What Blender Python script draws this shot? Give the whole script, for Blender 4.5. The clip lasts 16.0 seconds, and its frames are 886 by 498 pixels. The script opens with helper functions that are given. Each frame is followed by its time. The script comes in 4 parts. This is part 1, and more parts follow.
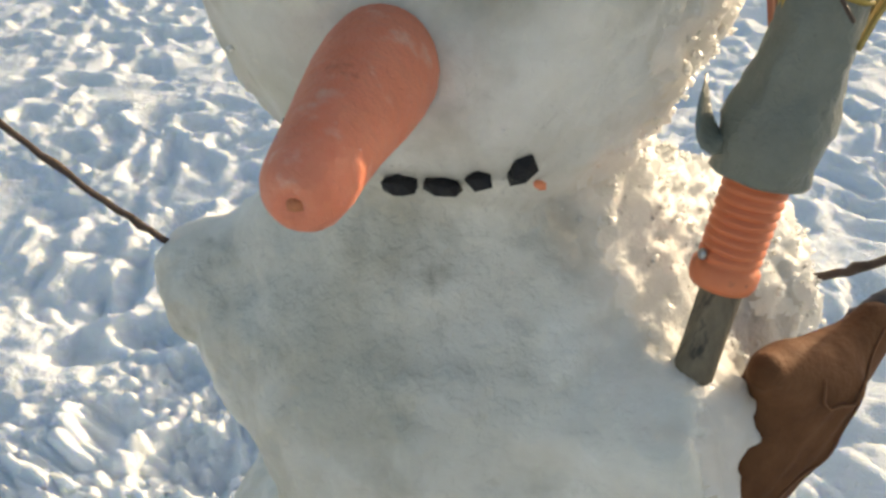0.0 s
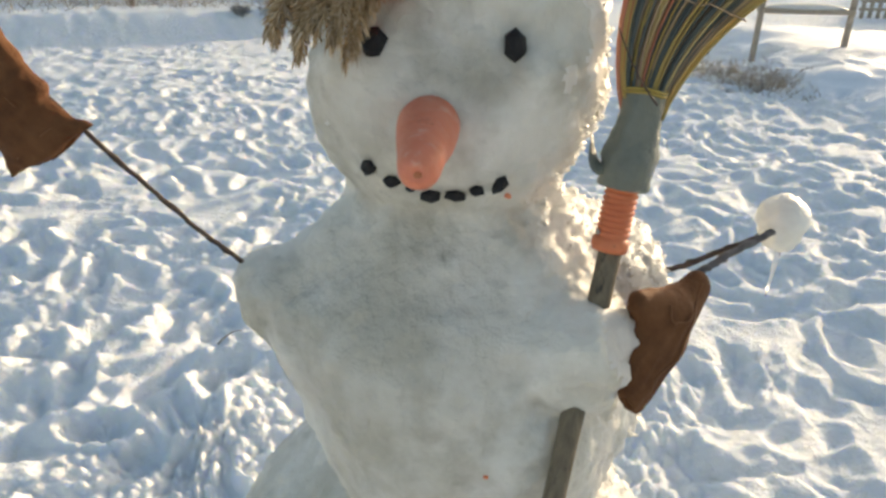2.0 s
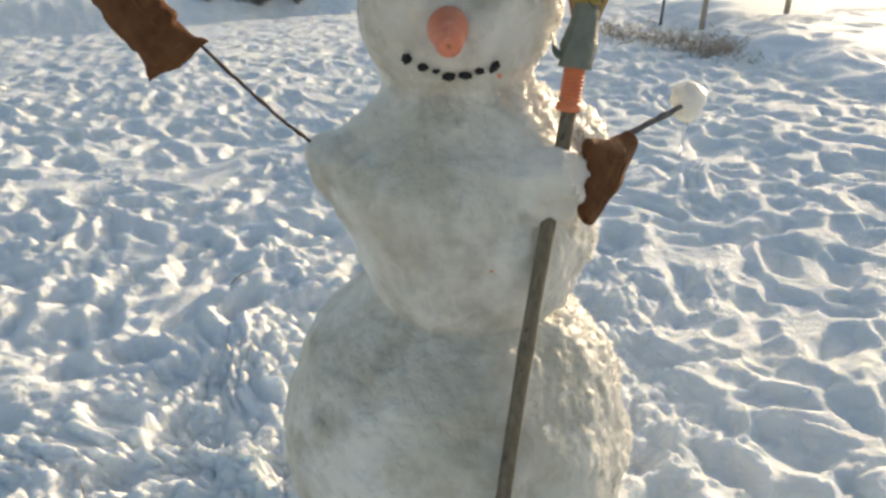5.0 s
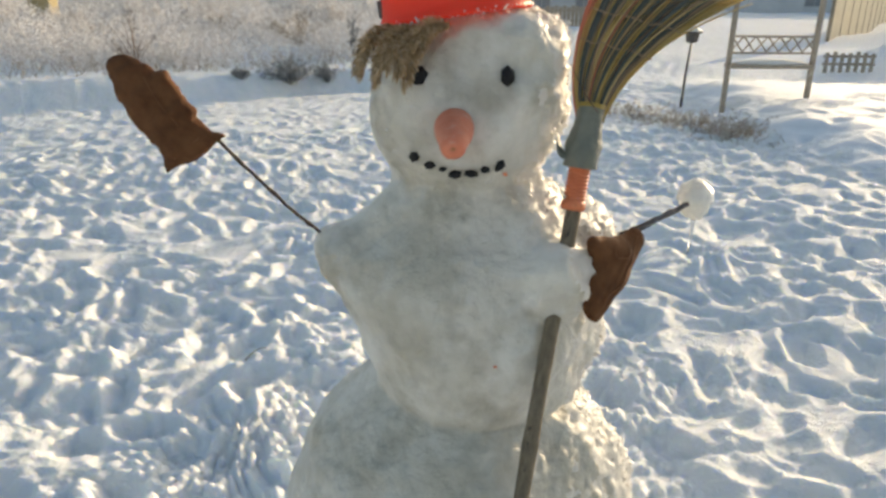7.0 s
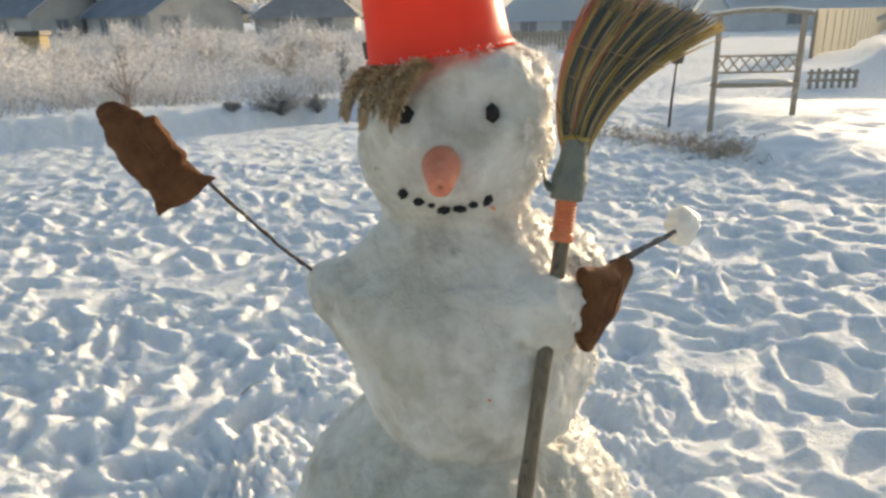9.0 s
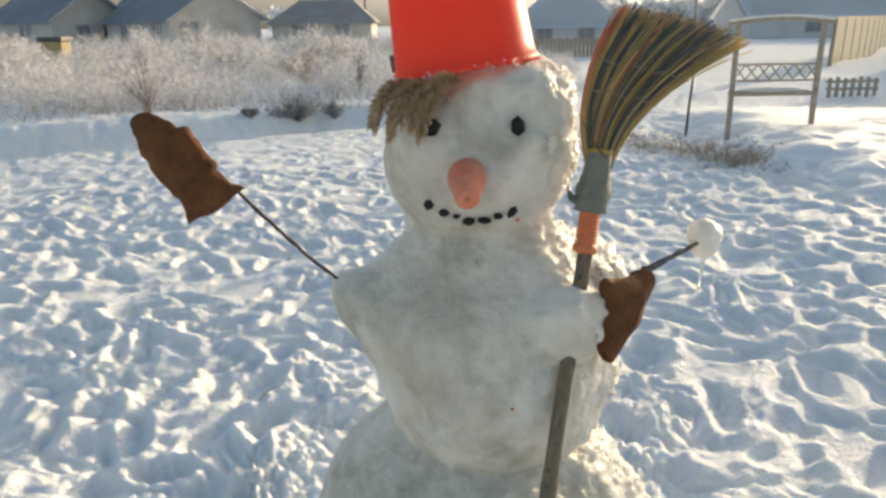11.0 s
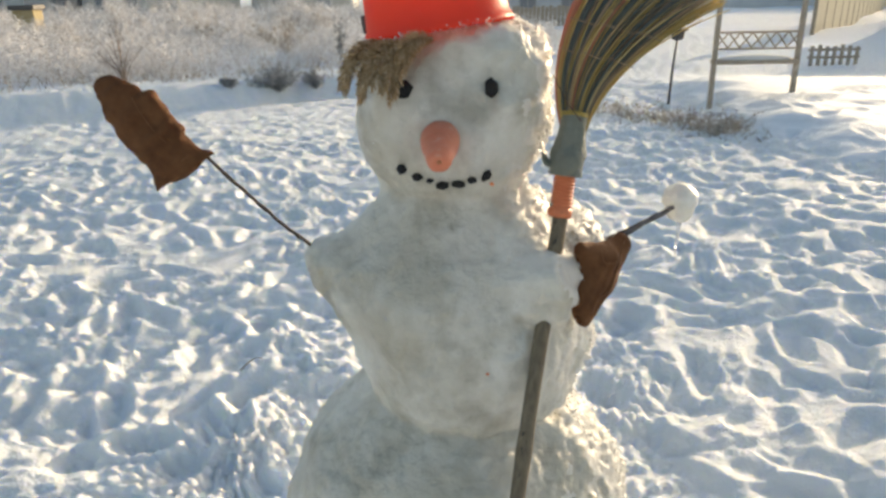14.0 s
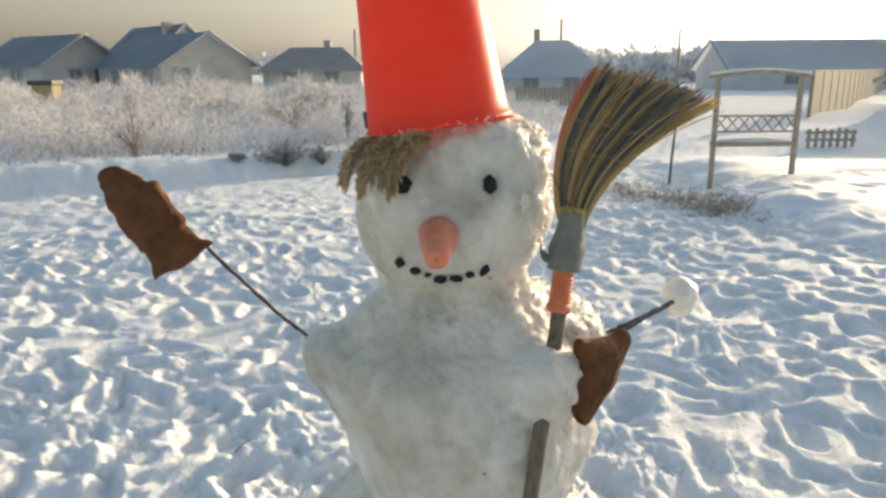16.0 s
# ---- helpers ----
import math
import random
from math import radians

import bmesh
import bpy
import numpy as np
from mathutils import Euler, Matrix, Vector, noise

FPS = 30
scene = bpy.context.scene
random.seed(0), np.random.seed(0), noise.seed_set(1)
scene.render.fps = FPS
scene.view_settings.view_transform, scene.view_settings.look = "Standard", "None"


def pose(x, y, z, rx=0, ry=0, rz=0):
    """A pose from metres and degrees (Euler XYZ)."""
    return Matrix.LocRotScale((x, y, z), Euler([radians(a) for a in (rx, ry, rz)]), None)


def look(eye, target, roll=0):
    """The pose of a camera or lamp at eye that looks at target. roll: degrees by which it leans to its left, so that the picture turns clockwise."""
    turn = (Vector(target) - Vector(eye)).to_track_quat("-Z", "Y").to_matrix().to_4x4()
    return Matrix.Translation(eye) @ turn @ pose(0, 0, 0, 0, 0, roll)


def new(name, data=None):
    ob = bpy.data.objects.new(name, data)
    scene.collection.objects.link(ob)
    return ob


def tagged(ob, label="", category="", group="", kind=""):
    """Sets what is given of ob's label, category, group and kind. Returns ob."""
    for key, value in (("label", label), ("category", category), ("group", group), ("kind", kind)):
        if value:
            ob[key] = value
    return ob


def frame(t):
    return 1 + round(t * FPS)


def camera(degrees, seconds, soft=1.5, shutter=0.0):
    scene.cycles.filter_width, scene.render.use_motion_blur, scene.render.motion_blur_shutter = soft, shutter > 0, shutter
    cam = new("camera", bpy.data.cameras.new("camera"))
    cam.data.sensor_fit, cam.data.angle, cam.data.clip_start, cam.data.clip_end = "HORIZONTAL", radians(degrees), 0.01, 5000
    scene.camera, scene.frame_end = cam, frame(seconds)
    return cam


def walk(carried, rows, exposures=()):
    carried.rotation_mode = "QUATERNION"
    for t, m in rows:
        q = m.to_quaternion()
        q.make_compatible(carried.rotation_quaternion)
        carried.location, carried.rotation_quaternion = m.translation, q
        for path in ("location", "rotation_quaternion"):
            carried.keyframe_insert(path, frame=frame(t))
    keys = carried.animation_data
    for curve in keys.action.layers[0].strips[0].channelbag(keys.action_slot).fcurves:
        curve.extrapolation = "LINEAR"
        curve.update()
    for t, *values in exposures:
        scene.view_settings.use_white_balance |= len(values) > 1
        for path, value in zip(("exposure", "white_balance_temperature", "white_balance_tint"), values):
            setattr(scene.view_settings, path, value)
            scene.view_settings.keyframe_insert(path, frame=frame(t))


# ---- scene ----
cam = camera(65.0, 16.0, soft=2.8)
METRES, EYE, TILT, LEAN, TURN = 8.0, 1.5, 0.0, 0.0, 0.0
PATH = [
    (0, (0.094, -0.35, 1.561), (-0.266, 1.241, 0.404), -2.0),
    (0.3, (0.12, -0.412, 1.604), (-0.328, 1.249, 0.583), -3.6),
    (0.5, (0.155, -0.483, 1.611), (-0.379, 1.215, 0.698), -4.7),
    (0.6, (0.174, -0.504, 1.608), (-0.415, 1.178, 0.702), -5.6),
    (0.8, (0.189, -0.555, 1.606), (-0.441, 1.084, 0.649), -5.9),
    (1, (0.191, -0.598, 1.574), (-0.47, 1.004, 0.574), -5.5),
    (1.2, (0.189, -0.611, 1.57), (-0.424, 0.964, 0.5), -4.8),
    (1.5, (0.171, -0.629, 1.57), (-0.356, 1.0, 0.536), -2.4),
    (1.8, (0.104, -0.659, 1.594), (-0.218, 1.057, 0.617), 0.2),
    (2, (0.043, -0.691, 1.614), (-0.059, 1.117, 0.766), 1.0),
    (2.2, (0.006, -0.721, 1.645), (0.047, 1.121, 0.866), -0.2),
    (2.5, (-0.016, -0.812, 1.669), (0.086, 1.096, 1.077), 0.2),
    (2.7, (0.002, -0.878, 1.688), (0.073, 1.023, 1.072), 0.2),
    (3, (0.017, -0.987, 1.667), (0.03, 0.93, 1.095), -0.1),
    (3.2, (0.03, -1.029, 1.667), (0.025, 0.882, 1.078), -0.9),
    (3.5, (0.005, -1.078, 1.629), (-0.02, 0.796, 0.931), -1.0),
    (3.7, (-0.021, -1.097, 1.614), (-0.02, 0.737, 0.814), -0.2),
    (5.8, (-0.002, -1.12, 1.596), (-0.046, 0.67, 0.705), -0.3),
    (6, (0.002, -1.119, 1.607), (-0.066, 0.695, 0.768), -0.7),
    (6.5, (0.013, -1.111, 1.626), (-0.047, 0.748, 0.891), -0.0),
    (7, (0.016, -1.107, 1.633), (-0.061, 0.766, 0.936), 0.2),
    (7.5, (0.02, -1.092, 1.638), (-0.023, 0.791, 0.967), -0.7),
    (8, (0.024, -1.096, 1.646), (-0.033, 0.801, 1.014), -1.2),
    (10.5, (0.018, -1.124, 1.66), (-0.057, 0.772, 1.03), -1.3),
    (11, (0.006, -1.125, 1.666), (-0.096, 0.776, 1.052), -1.2),
    (11.5, (0.009, -1.13, 1.667), (-0.096, 0.778, 1.077), -1.2),
    (12, (0.008, -1.136, 1.674), (-0.124, 0.775, 1.098), -1.9),
    (12.5, (0.004, -1.129, 1.668), (-0.132, 0.772, 1.064), -1.9),
    (13, (0.003, -1.12, 1.663), (-0.104, 0.772, 1.024), -1.1),
    (13.5, (0.017, -1.117, 1.663), (-0.048, 0.776, 1.022), -1.4),
    (14, (0.023, -1.116, 1.651), (-0.035, 0.76, 0.959), -1.2),
    (14.5, (0.024, -1.102, 1.647), (-0.037, 0.766, 0.936), -1.4),
    (15, (0.026, -1.099, 1.662), (-0.048, 0.798, 1.031), -0.9),
    (15.5, (0.029, -1.097, 1.666), (-0.05, 0.809, 1.063), -0.8),
    (16, (0.032, -1.098, 1.682), (-0.034, 0.84, 1.19), -0.5),
]
walk(cam, [(t, look(eye, target, roll)) for t, eye, target, roll in PATH],
     exposures=((0.0, 1.05, 7750, 10), (0.6, 1.13, 7750, 10), (1.2, 1.01, 7750, 10), (2.0, 1.05, 7750, 10), (2.5, 1.13, 7750, 10), (2.8, 0.91, 7750, 10), (3.0, 0.83, 7750, 10), (3.2, 0.57, 7750, 10), (3.5, 0.85, 7750, 10), (6.0, 0.89, 7750, 10), (8.0, 0.91, 7750, 10), (16.0, 0.97, 7750, 10)))

# ---- world, sun ----
SUN_AZ, SUN_EL = 42.5, 10.0
world = bpy.data.worlds.new("winter_sky")
scene.world = world
world.use_nodes = True
wn, wl = world.node_tree.nodes, world.node_tree.links
sky = wn.new("ShaderNodeTexSky")
sky.sky_type = "NISHITA"
sky.sun_disc = False
sky.sun_elevation = radians(SUN_EL)
sky.sun_rotation = radians(SUN_AZ)
sky.air_density, sky.dust_density, sky.ozone_density = 1.0, 2.4, 1.5
# winter haze: the colour fades towards the horizon
grey = wn.new("ShaderNodeHueSaturation")
grey.inputs["Saturation"].default_value = 0.16
grey.inputs["Value"].default_value = 0.55
deep = wn.new("ShaderNodeHueSaturation")
deep.inputs["Saturation"].default_value = 1.05
where = wn.new("ShaderNodeTexCoord")
split = wn.new("ShaderNodeSeparateXYZ")
lift = wn.new("ShaderNodeMapRange")
lift.inputs["From Min"].default_value, lift.inputs["From Max"].default_value = 0.02, 0.45
fade = wn.new("ShaderNodeMix")
fade.data_type = "RGBA"
wl.new(where.outputs["Generated"], split.inputs["Vector"])
wl.new(split.outputs["Z"], lift.inputs["Value"])
wl.new(lift.outputs["Result"], fade.inputs["Factor"])
wl.new(sky.outputs["Color"], grey.inputs["Color"])
wl.new(sky.outputs["Color"], deep.inputs["Color"])
wl.new(grey.outputs["Color"], fade.inputs["A"])
wl.new(deep.outputs["Color"], fade.inputs["B"])
wl.new(fade.outputs["Result"], wn["Background"].inputs["Color"])
wn["Background"].inputs["Strength"].default_value = 0.15
sun_data = bpy.data.lights.new("sun", "SUN")
sun_data.energy, sun_data.angle, sun_data.color = 2.45, radians(0.8), (1.0, 0.85, 0.65)
sun = new("sun", sun_data)
sun.matrix_world = look((0, 0, 0), (-math.sin(radians(SUN_AZ)) * math.cos(radians(SUN_EL)),
                                    -math.cos(radians(SUN_AZ)) * math.cos(radians(SUN_EL)), -math.sin(radians(SUN_EL))))
sun.location = (6, 20, 8)


# ---- materials ----
def ramp(nodes, stops):
    node = nodes.new("ShaderNodeValToRGB")
    el = node.color_ramp.elements
    while len(el) < len(stops):
        el.new(0.5)
    for e, (p, c) in zip(el, stops):
        e.position, e.color = p, (*c, 1)
    return node


def surface(name, stops, scale, rough=0.6, detail=6.0, bump=0.3, bump_scale=60.0, bump_dist=0.004, stain=None, stain_scale=3.0,
            stain_edges=(0.5, 0.68), metal=0.0, spec=0.5, sss=0.0, sss_radius=(0.02, 0.024, 0.03), stretch=(1, 1, 1), random=None, trans=0.0,
            bump2=None):
    """Noise-driven colour between stops, stains at a larger scale, and a fine relief."""
    mat = bpy.data.materials.new(name)
    mat.use_nodes = True
    n, l = mat.node_tree.nodes, mat.node_tree.links
    p = n["Principled BSDF"]
    co = n.new("ShaderNodeTexCoord")
    mp = n.new("ShaderNodeMapping")
    mp.inputs["Scale"].default_value = stretch
    l.new(co.outputs["Object"], mp.inputs["Vector"])
    nz = n.new("ShaderNodeTexNoise")
    nz.inputs["Scale"].default_value, nz.inputs["Detail"].default_value, nz.inputs["Roughness"].default_value = scale, detail, 0.62
    l.new(mp.outputs["Vector"], nz.inputs["Vector"])
    cr = ramp(n, stops)
    if random:
        inf = n.new("ShaderNodeNewGeometry") if random == "island" else n.new("ShaderNodeObjectInfo")
        mixv = n.new("ShaderNodeMath")
        mixv.operation = "MULTIPLY_ADD"
        mixv.inputs[1].default_value = 0.75
        l.new(inf.outputs["Random Per Island" if random == "island" else "Random"], mixv.inputs[0])
        sc = n.new("ShaderNodeMath")
        sc.operation = "MULTIPLY"
        sc.inputs[1].default_value = 0.25
        l.new(nz.outputs["Fac"], sc.inputs[0])
        l.new(sc.outputs[0], mixv.inputs[2])
        l.new(mixv.outputs[0], cr.inputs["Fac"])
    else:
        l.new(nz.outputs["Fac"], cr.inputs["Fac"])
    colour = cr.outputs["Color"]
    for k, (tint, sc_, edges) in enumerate(([(stain, stain_scale, stain_edges)] if stain and not isinstance(stain, list) else stain or [])):
        sn = n.new("ShaderNodeTexNoise")
        sn.inputs["Scale"].default_value, sn.inputs["Detail"].default_value, sn.inputs["Roughness"].default_value = sc_, 5.0, 0.6
        off = n.new("ShaderNodeMapping")
        off.inputs["Location"].default_value = (3.7 * k + 1.3, 1.9 * k, 0.7 * k)
        l.new(mp.outputs["Vector"], off.inputs["Vector"])
        l.new(off.outputs["Vector"], sn.inputs["Vector"])
        mr = n.new("ShaderNodeMapRange")
        mr.inputs["From Min"].default_value, mr.inputs["From Max"].default_value = edges
        mr.clamp = True
        l.new(sn.outputs["Fac"], mr.inputs["Value"])
        mx = n.new("ShaderNodeMix")
        mx.data_type = "RGBA"
        l.new(mr.outputs["Result"], mx.inputs["Factor"])
        l.new(colour, mx.inputs["A"])
        mx.inputs["B"].default_value = (*tint, 1)
        colour = mx.outputs["Result"]
    l.new(colour, p.inputs["Base Color"])
    p.inputs["Roughness"].default_value, p.inputs["Metallic"].default_value = rough, metal
    p.inputs["Specular IOR Level"].default_value = spec
    if sss:
        p.inputs["Subsurface Weight"].default_value = sss
        p.inputs["Subsurface Radius"].default_value = sss_radius
        p.inputs["Subsurface Scale"].default_value = 1.0
    if trans:
        p.inputs["Transmission Weight"].default_value = trans
    if bump:
        bn = n.new("ShaderNodeTexNoise")
        bn.inputs["Scale"].default_value, bn.inputs["Detail"].default_value, bn.inputs["Roughness"].default_value = bump_scale, 5.0, 0.65
        l.new(mp.outputs["Vector"], bn.inputs["Vector"])
        b = n.new("ShaderNodeBump")
        b.inputs["Strength"].default_value, b.inputs["Distance"].default_value = bump, bump_dist
        l.new(bn.outputs["Fac"], b.inputs["Height"])
        if bump2:
            bn2 = n.new("ShaderNodeTexNoise")
            bn2.inputs["Scale"].default_value, bn2.inputs["Detail"].default_value = bump2[0], 4.0
            l.new(mp.outputs["Vector"], bn2.inputs["Vector"])
            b2 = n.new("ShaderNodeBump")
            b2.inputs["Strength"].default_value, b2.inputs["Distance"].default_value = 1.0, bump2[1]
            l.new(bn2.outputs["Fac"], b2.inputs["Height"])
            l.new(b2.outputs["Normal"], b.inputs["Normal"])
        l.new(b.outputs["Normal"], p.inputs["Normal"])
    return mat


SNOW = surface("ground_snow", [(0.3, (0.79, 0.84, 0.88)), (0.7, (0.87, 0.90, 0.93))], 9.0, rough=0.7, bump=0.9, bump_scale=65.0, bump_dist=0.013,
               spec=0.10, bump2=(24.0, 0.016), sss=0.8, sss_radius=(0.018, 0.020, 0.025))
CRUST = surface("glazed_snow_crust", [(0.3, (0.80, 0.84, 0.88)), (0.7, (0.87, 0.90, 0.93))], 9.0, rough=0.36, bump=0.35, bump_scale=30.0, bump_dist=0.006, spec=0.6)
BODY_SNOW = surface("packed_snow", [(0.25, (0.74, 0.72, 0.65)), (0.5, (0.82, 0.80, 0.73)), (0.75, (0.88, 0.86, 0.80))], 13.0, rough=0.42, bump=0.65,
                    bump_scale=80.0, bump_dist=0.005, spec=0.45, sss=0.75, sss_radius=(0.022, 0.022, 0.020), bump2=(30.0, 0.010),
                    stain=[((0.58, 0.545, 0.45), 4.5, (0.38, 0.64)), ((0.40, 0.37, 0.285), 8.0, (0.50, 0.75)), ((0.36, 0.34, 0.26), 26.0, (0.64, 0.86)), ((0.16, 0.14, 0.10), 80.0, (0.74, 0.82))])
# Coarse frost, coloured cleaner and whiter to carry sunlight on that flank.
SUN_FLANK_SNOW = surface("sunlit_frost_snow", [(0.25, (0.80, 0.80, 0.77)), (0.75, (0.90, 0.90, 0.88))], 20.0, rough=0.3, bump=0.6, bump_scale=140.0, bump_dist=0.004, spec=0.5,
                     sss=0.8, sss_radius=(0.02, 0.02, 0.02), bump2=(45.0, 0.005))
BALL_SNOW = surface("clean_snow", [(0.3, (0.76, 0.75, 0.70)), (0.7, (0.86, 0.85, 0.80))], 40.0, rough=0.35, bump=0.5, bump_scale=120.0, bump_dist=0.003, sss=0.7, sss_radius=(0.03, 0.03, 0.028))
ICE = surface("ice", [(0.0, (0.9, 0.95, 0.97)), (1.0, (0.95, 0.97, 1.0))], 10.0, rough=0.08, bump=0.2, trans=0.85)
CARROT = surface("carrot_skin", [(0.3, (0.74, 0.20, 0.10)), (0.7, (0.84, 0.29, 0.17))], 22.0, rough=0.45, bump=0.7, bump_scale=60.0, bump_dist=0.005,
                 stain=[((0.82, 0.50, 0.38), 34.0, (0.56, 0.72)), ((0.45, 0.11, 0.05), 30.0, (0.64, 0.74)), ((0.86, 0.78, 0.74), 90.0, (0.71, 0.75))], stretch=(1.0, 1.0, 1.0), sss=0.2, sss_radius=(0.012, 0.004, 0.002))
CARROT_END = surface("carrot_root_end", [(0.3, (0.46, 0.15, 0.065)), (0.7, (0.66, 0.24, 0.11))], 150.0, rough=0.7, bump=0.6, bump_scale=300.0)
COAL = surface("coal", [(0.3, (0.006, 0.006, 0.007)), (0.75, (0.020, 0.020, 0.022))], 60.0, rough=0.5, spec=0.25, bump=0.7, bump_scale=160.0, bump_dist=0.003)
BUCKET = surface("red_plastic", [(0.3, (0.90, 0.085, 0.045)), (0.7, (0.93, 0.115, 0.065))], 6.0, rough=0.38, bump=0.12, bump_scale=40.0,
                 spec=0.35, sss=0.35, sss_radius=(0.03, 0.006, 0.004))
LEATHER = surface("brown_suede", [(0.25, (0.085, 0.034, 0.014)), (0.5, (0.145, 0.060, 0.024)), (0.8, (0.21, 0.095, 0.042))], 24.0, rough=0.78, bump=0.55,
                  bump_scale=55.0, bump_dist=0.006, spec=0.2, stain=[((0.075, 0.028, 0.012), 11.0, (0.52, 0.75))])
THREAD = surface("tan_thread", [(0.3, (0.17, 0.068, 0.024)), (0.7, (0.24, 0.10, 0.04))], 90.0, rough=0.8)
WOOD_POLE = surface("weathered_broom_wood", [(0.25, (0.105, 0.082, 0.052)), (0.6, (0.20, 0.16, 0.105)), (0.85, (0.29, 0.24, 0.17))], 22.0, rough=0.7, bump=0.6,
                    bump_scale=40.0, bump_dist=0.003, stretch=(5, 5, 0.6), stain=[((0.045, 0.038, 0.028), 26.0, (0.58, 0.72))])
TWIG = surface("twig_bark", [(0.3, (0.045, 0.028, 0.02)), (0.7, (0.12, 0.08, 0.058))], 60.0, rough=0.75, bump=0.6, bump_scale=120.0)
TWIG_GREY = surface("grey_twig_bark", [(0.3, (0.07, 0.06, 0.058)), (0.7, (0.20, 0.185, 0.18))], 60.0, rough=0.7, bump=0.6, bump_scale=120.0)
FERRULE = surface("orange_plastic", [(0.3, (0.66, 0.16, 0.06)), (0.7, (0.76, 0.23, 0.10))], 30.0, rough=0.45, bump=0.25, bump_scale=90.0,
                  stain=[((0.16, 0.06, 0.035), 42.0, (0.62, 0.76))])
TAPE = surface("grey_green_tape", [(0.3, (0.14, 0.15, 0.12)), (0.7, (0.22, 0.23, 0.185))], 26.0, rough=0.36, bump=0.8, bump_scale=45.0, bump_dist=0.006,
               stain=[((0.055, 0.055, 0.04), 48.0, (0.64, 0.76)), ((0.42, 0.38, 0.26), 30.0, (0.70, 0.82))])
STRAW = [surface("dark_green_straw", [(0.0, (0.075, 0.095, 0.095)), (0.6, (0.13, 0.15, 0.135)), (1.0, (0.24, 0.23, 0.17))], 30.0, rough=0.6, bump=0, random="island"),
         surface("yellow_straw", [(0.0, (0.46, 0.31, 0.08)), (0.5, (0.64, 0.45, 0.15)), (1.0, (0.70, 0.54, 0.28))], 30.0, rough=0.6, bump=0, random="island"),
         surface("brown_straw", [(0.0, (0.30, 0.20, 0.115)), (0.5, (0.48, 0.33, 0.20)), (1.0, (0.58, 0.42, 0.28))], 30.0, rough=0.6, bump=0, random="island"),
         surface("red_straw", [(0.0, (0.46, 0.12, 0.07)), (0.5, (0.60, 0.22, 0.13)), (1.0, (0.60, 0.36, 0.20))], 30.0, rough=0.6, bump=0, random="island")]
CORD = surface("yellow_cord", [(0.3, (0.36, 0.25, 0.05)), (0.7, (0.50, 0.36, 0.09))], 120.0, rough=0.7, bump=0.5, bump_scale=300.0)
HAIR = surface("dry_reed_plume", [(0.0, (0.40, 0.25, 0.12)), (0.45, (0.60, 0.42, 0.23)), (0.75, (0.74, 0.57, 0.37)), (1.0, (0.86, 0.78, 0.66))], 30.0, rough=0.8, random="island", bump=0)
STEEL = surface("zinc_screw", [(0.3, (0.35, 0.36, 0.36)), (0.7, (0.5, 0.5, 0.5))], 80.0, rough=0.35, metal=0.9, bump=0.2)
CRUMB = surface("carrot_crumb", [(0.3, (0.80, 0.22, 0.10)), (0.7, (0.9, 0.33, 0.17))], 200.0, rough=0.6)
FROST_WOOD = surface("frosted_grey_wood", [(0.25, (0.30, 0.24, 0.18)), (0.6, (0.44, 0.37, 0.29)), (0.85, (0.68, 0.63, 0.57))], 9.0, rough=0.75, bump=0.4, bump_scale=30.0)
DARK_METAL = surface("dark_painted_metal", [(0.3, (0.05, 0.048, 0.045)), (0.7, (0.11, 0.10, 0.095))], 20.0, rough=0.5, bump=0.2)
FROST_GRASS = surface("frosted_dry_grass", [(0.0, (0.42, 0.36, 0.30)), (0.25, (0.66, 0.61, 0.57)), (0.6, (0.82, 0.81, 0.81)), (1.0, (0.90, 0.91, 0.92))], 3.0, rough=0.8, random="island", bump=0)
DRY_WEED = surface("dry_weed", [(0.0, (0.20, 0.15, 0.10)), (0.5, (0.40, 0.33, 0.25)), (0.9, (0.68, 0.66, 0.63))], 5.0, rough=0.8, random="island", bump=0)
SHRUB = surface("shrub_bark", [(0.0, (0.10, 0.075, 0.06)), (0.6, (0.24, 0.19, 0.16)), (1.0, (0.50, 0.47, 0.45))], 6.0, rough=0.8, random="island", bump=0)
DARK_SHRUB = surface("dark_evergreen_frost", [(0.0, (0.13, 0.14, 0.14)), (0.6, (0.27, 0.28, 0.29)), (1.0, (0.60, 0.62, 0.64))], 6.0, rough=0.8, random="island", bump=0)
WALL_CREAM = surface("pale_render", [(0.3, (0.52, 0.50, 0.45)), (0.7, (0.62, 0.60, 0.55))], 1.2, rough=0.85, bump=0.2, bump_scale=8.0, stain=[((0.42, 0.40, 0.37), 0.6, (0.55, 0.8))])
# Grey siding and frosted roofs carry extra paleness for distance haze.
WALL_BLUE = surface("pale_grey_siding", [(0.3, (0.55, 0.56, 0.57)), (0.7, (0.64, 0.65, 0.65))], 1.2, rough=0.8, bump=0.2, bump_scale=8.0)
ROOF = surface("frost_haze_slate_roof", [(0.25, (0.36, 0.41, 0.47)), (0.6, (0.46, 0.51, 0.57)), (0.85, (0.66, 0.70, 0.74))], 0.7, rough=0.7, bump=0.4, bump_scale=5.0, bump_dist=0.03)
ROOF_BROWN = surface("frost_haze_brown_roof", [(0.25, (0.50, 0.48, 0.46)), (0.6, (0.60, 0.59, 0.58)), (0.85, (0.76, 0.76, 0.77))], 0.7, rough=0.75, bump=0.4, bump_scale=5.0, bump_dist=0.03)
GLASS = surface("dark_window_glass", [(0.3, (0.24, 0.26, 0.28)), (0.7, (0.30, 0.32, 0.34))], 2.0, rough=0.12, bump=0)
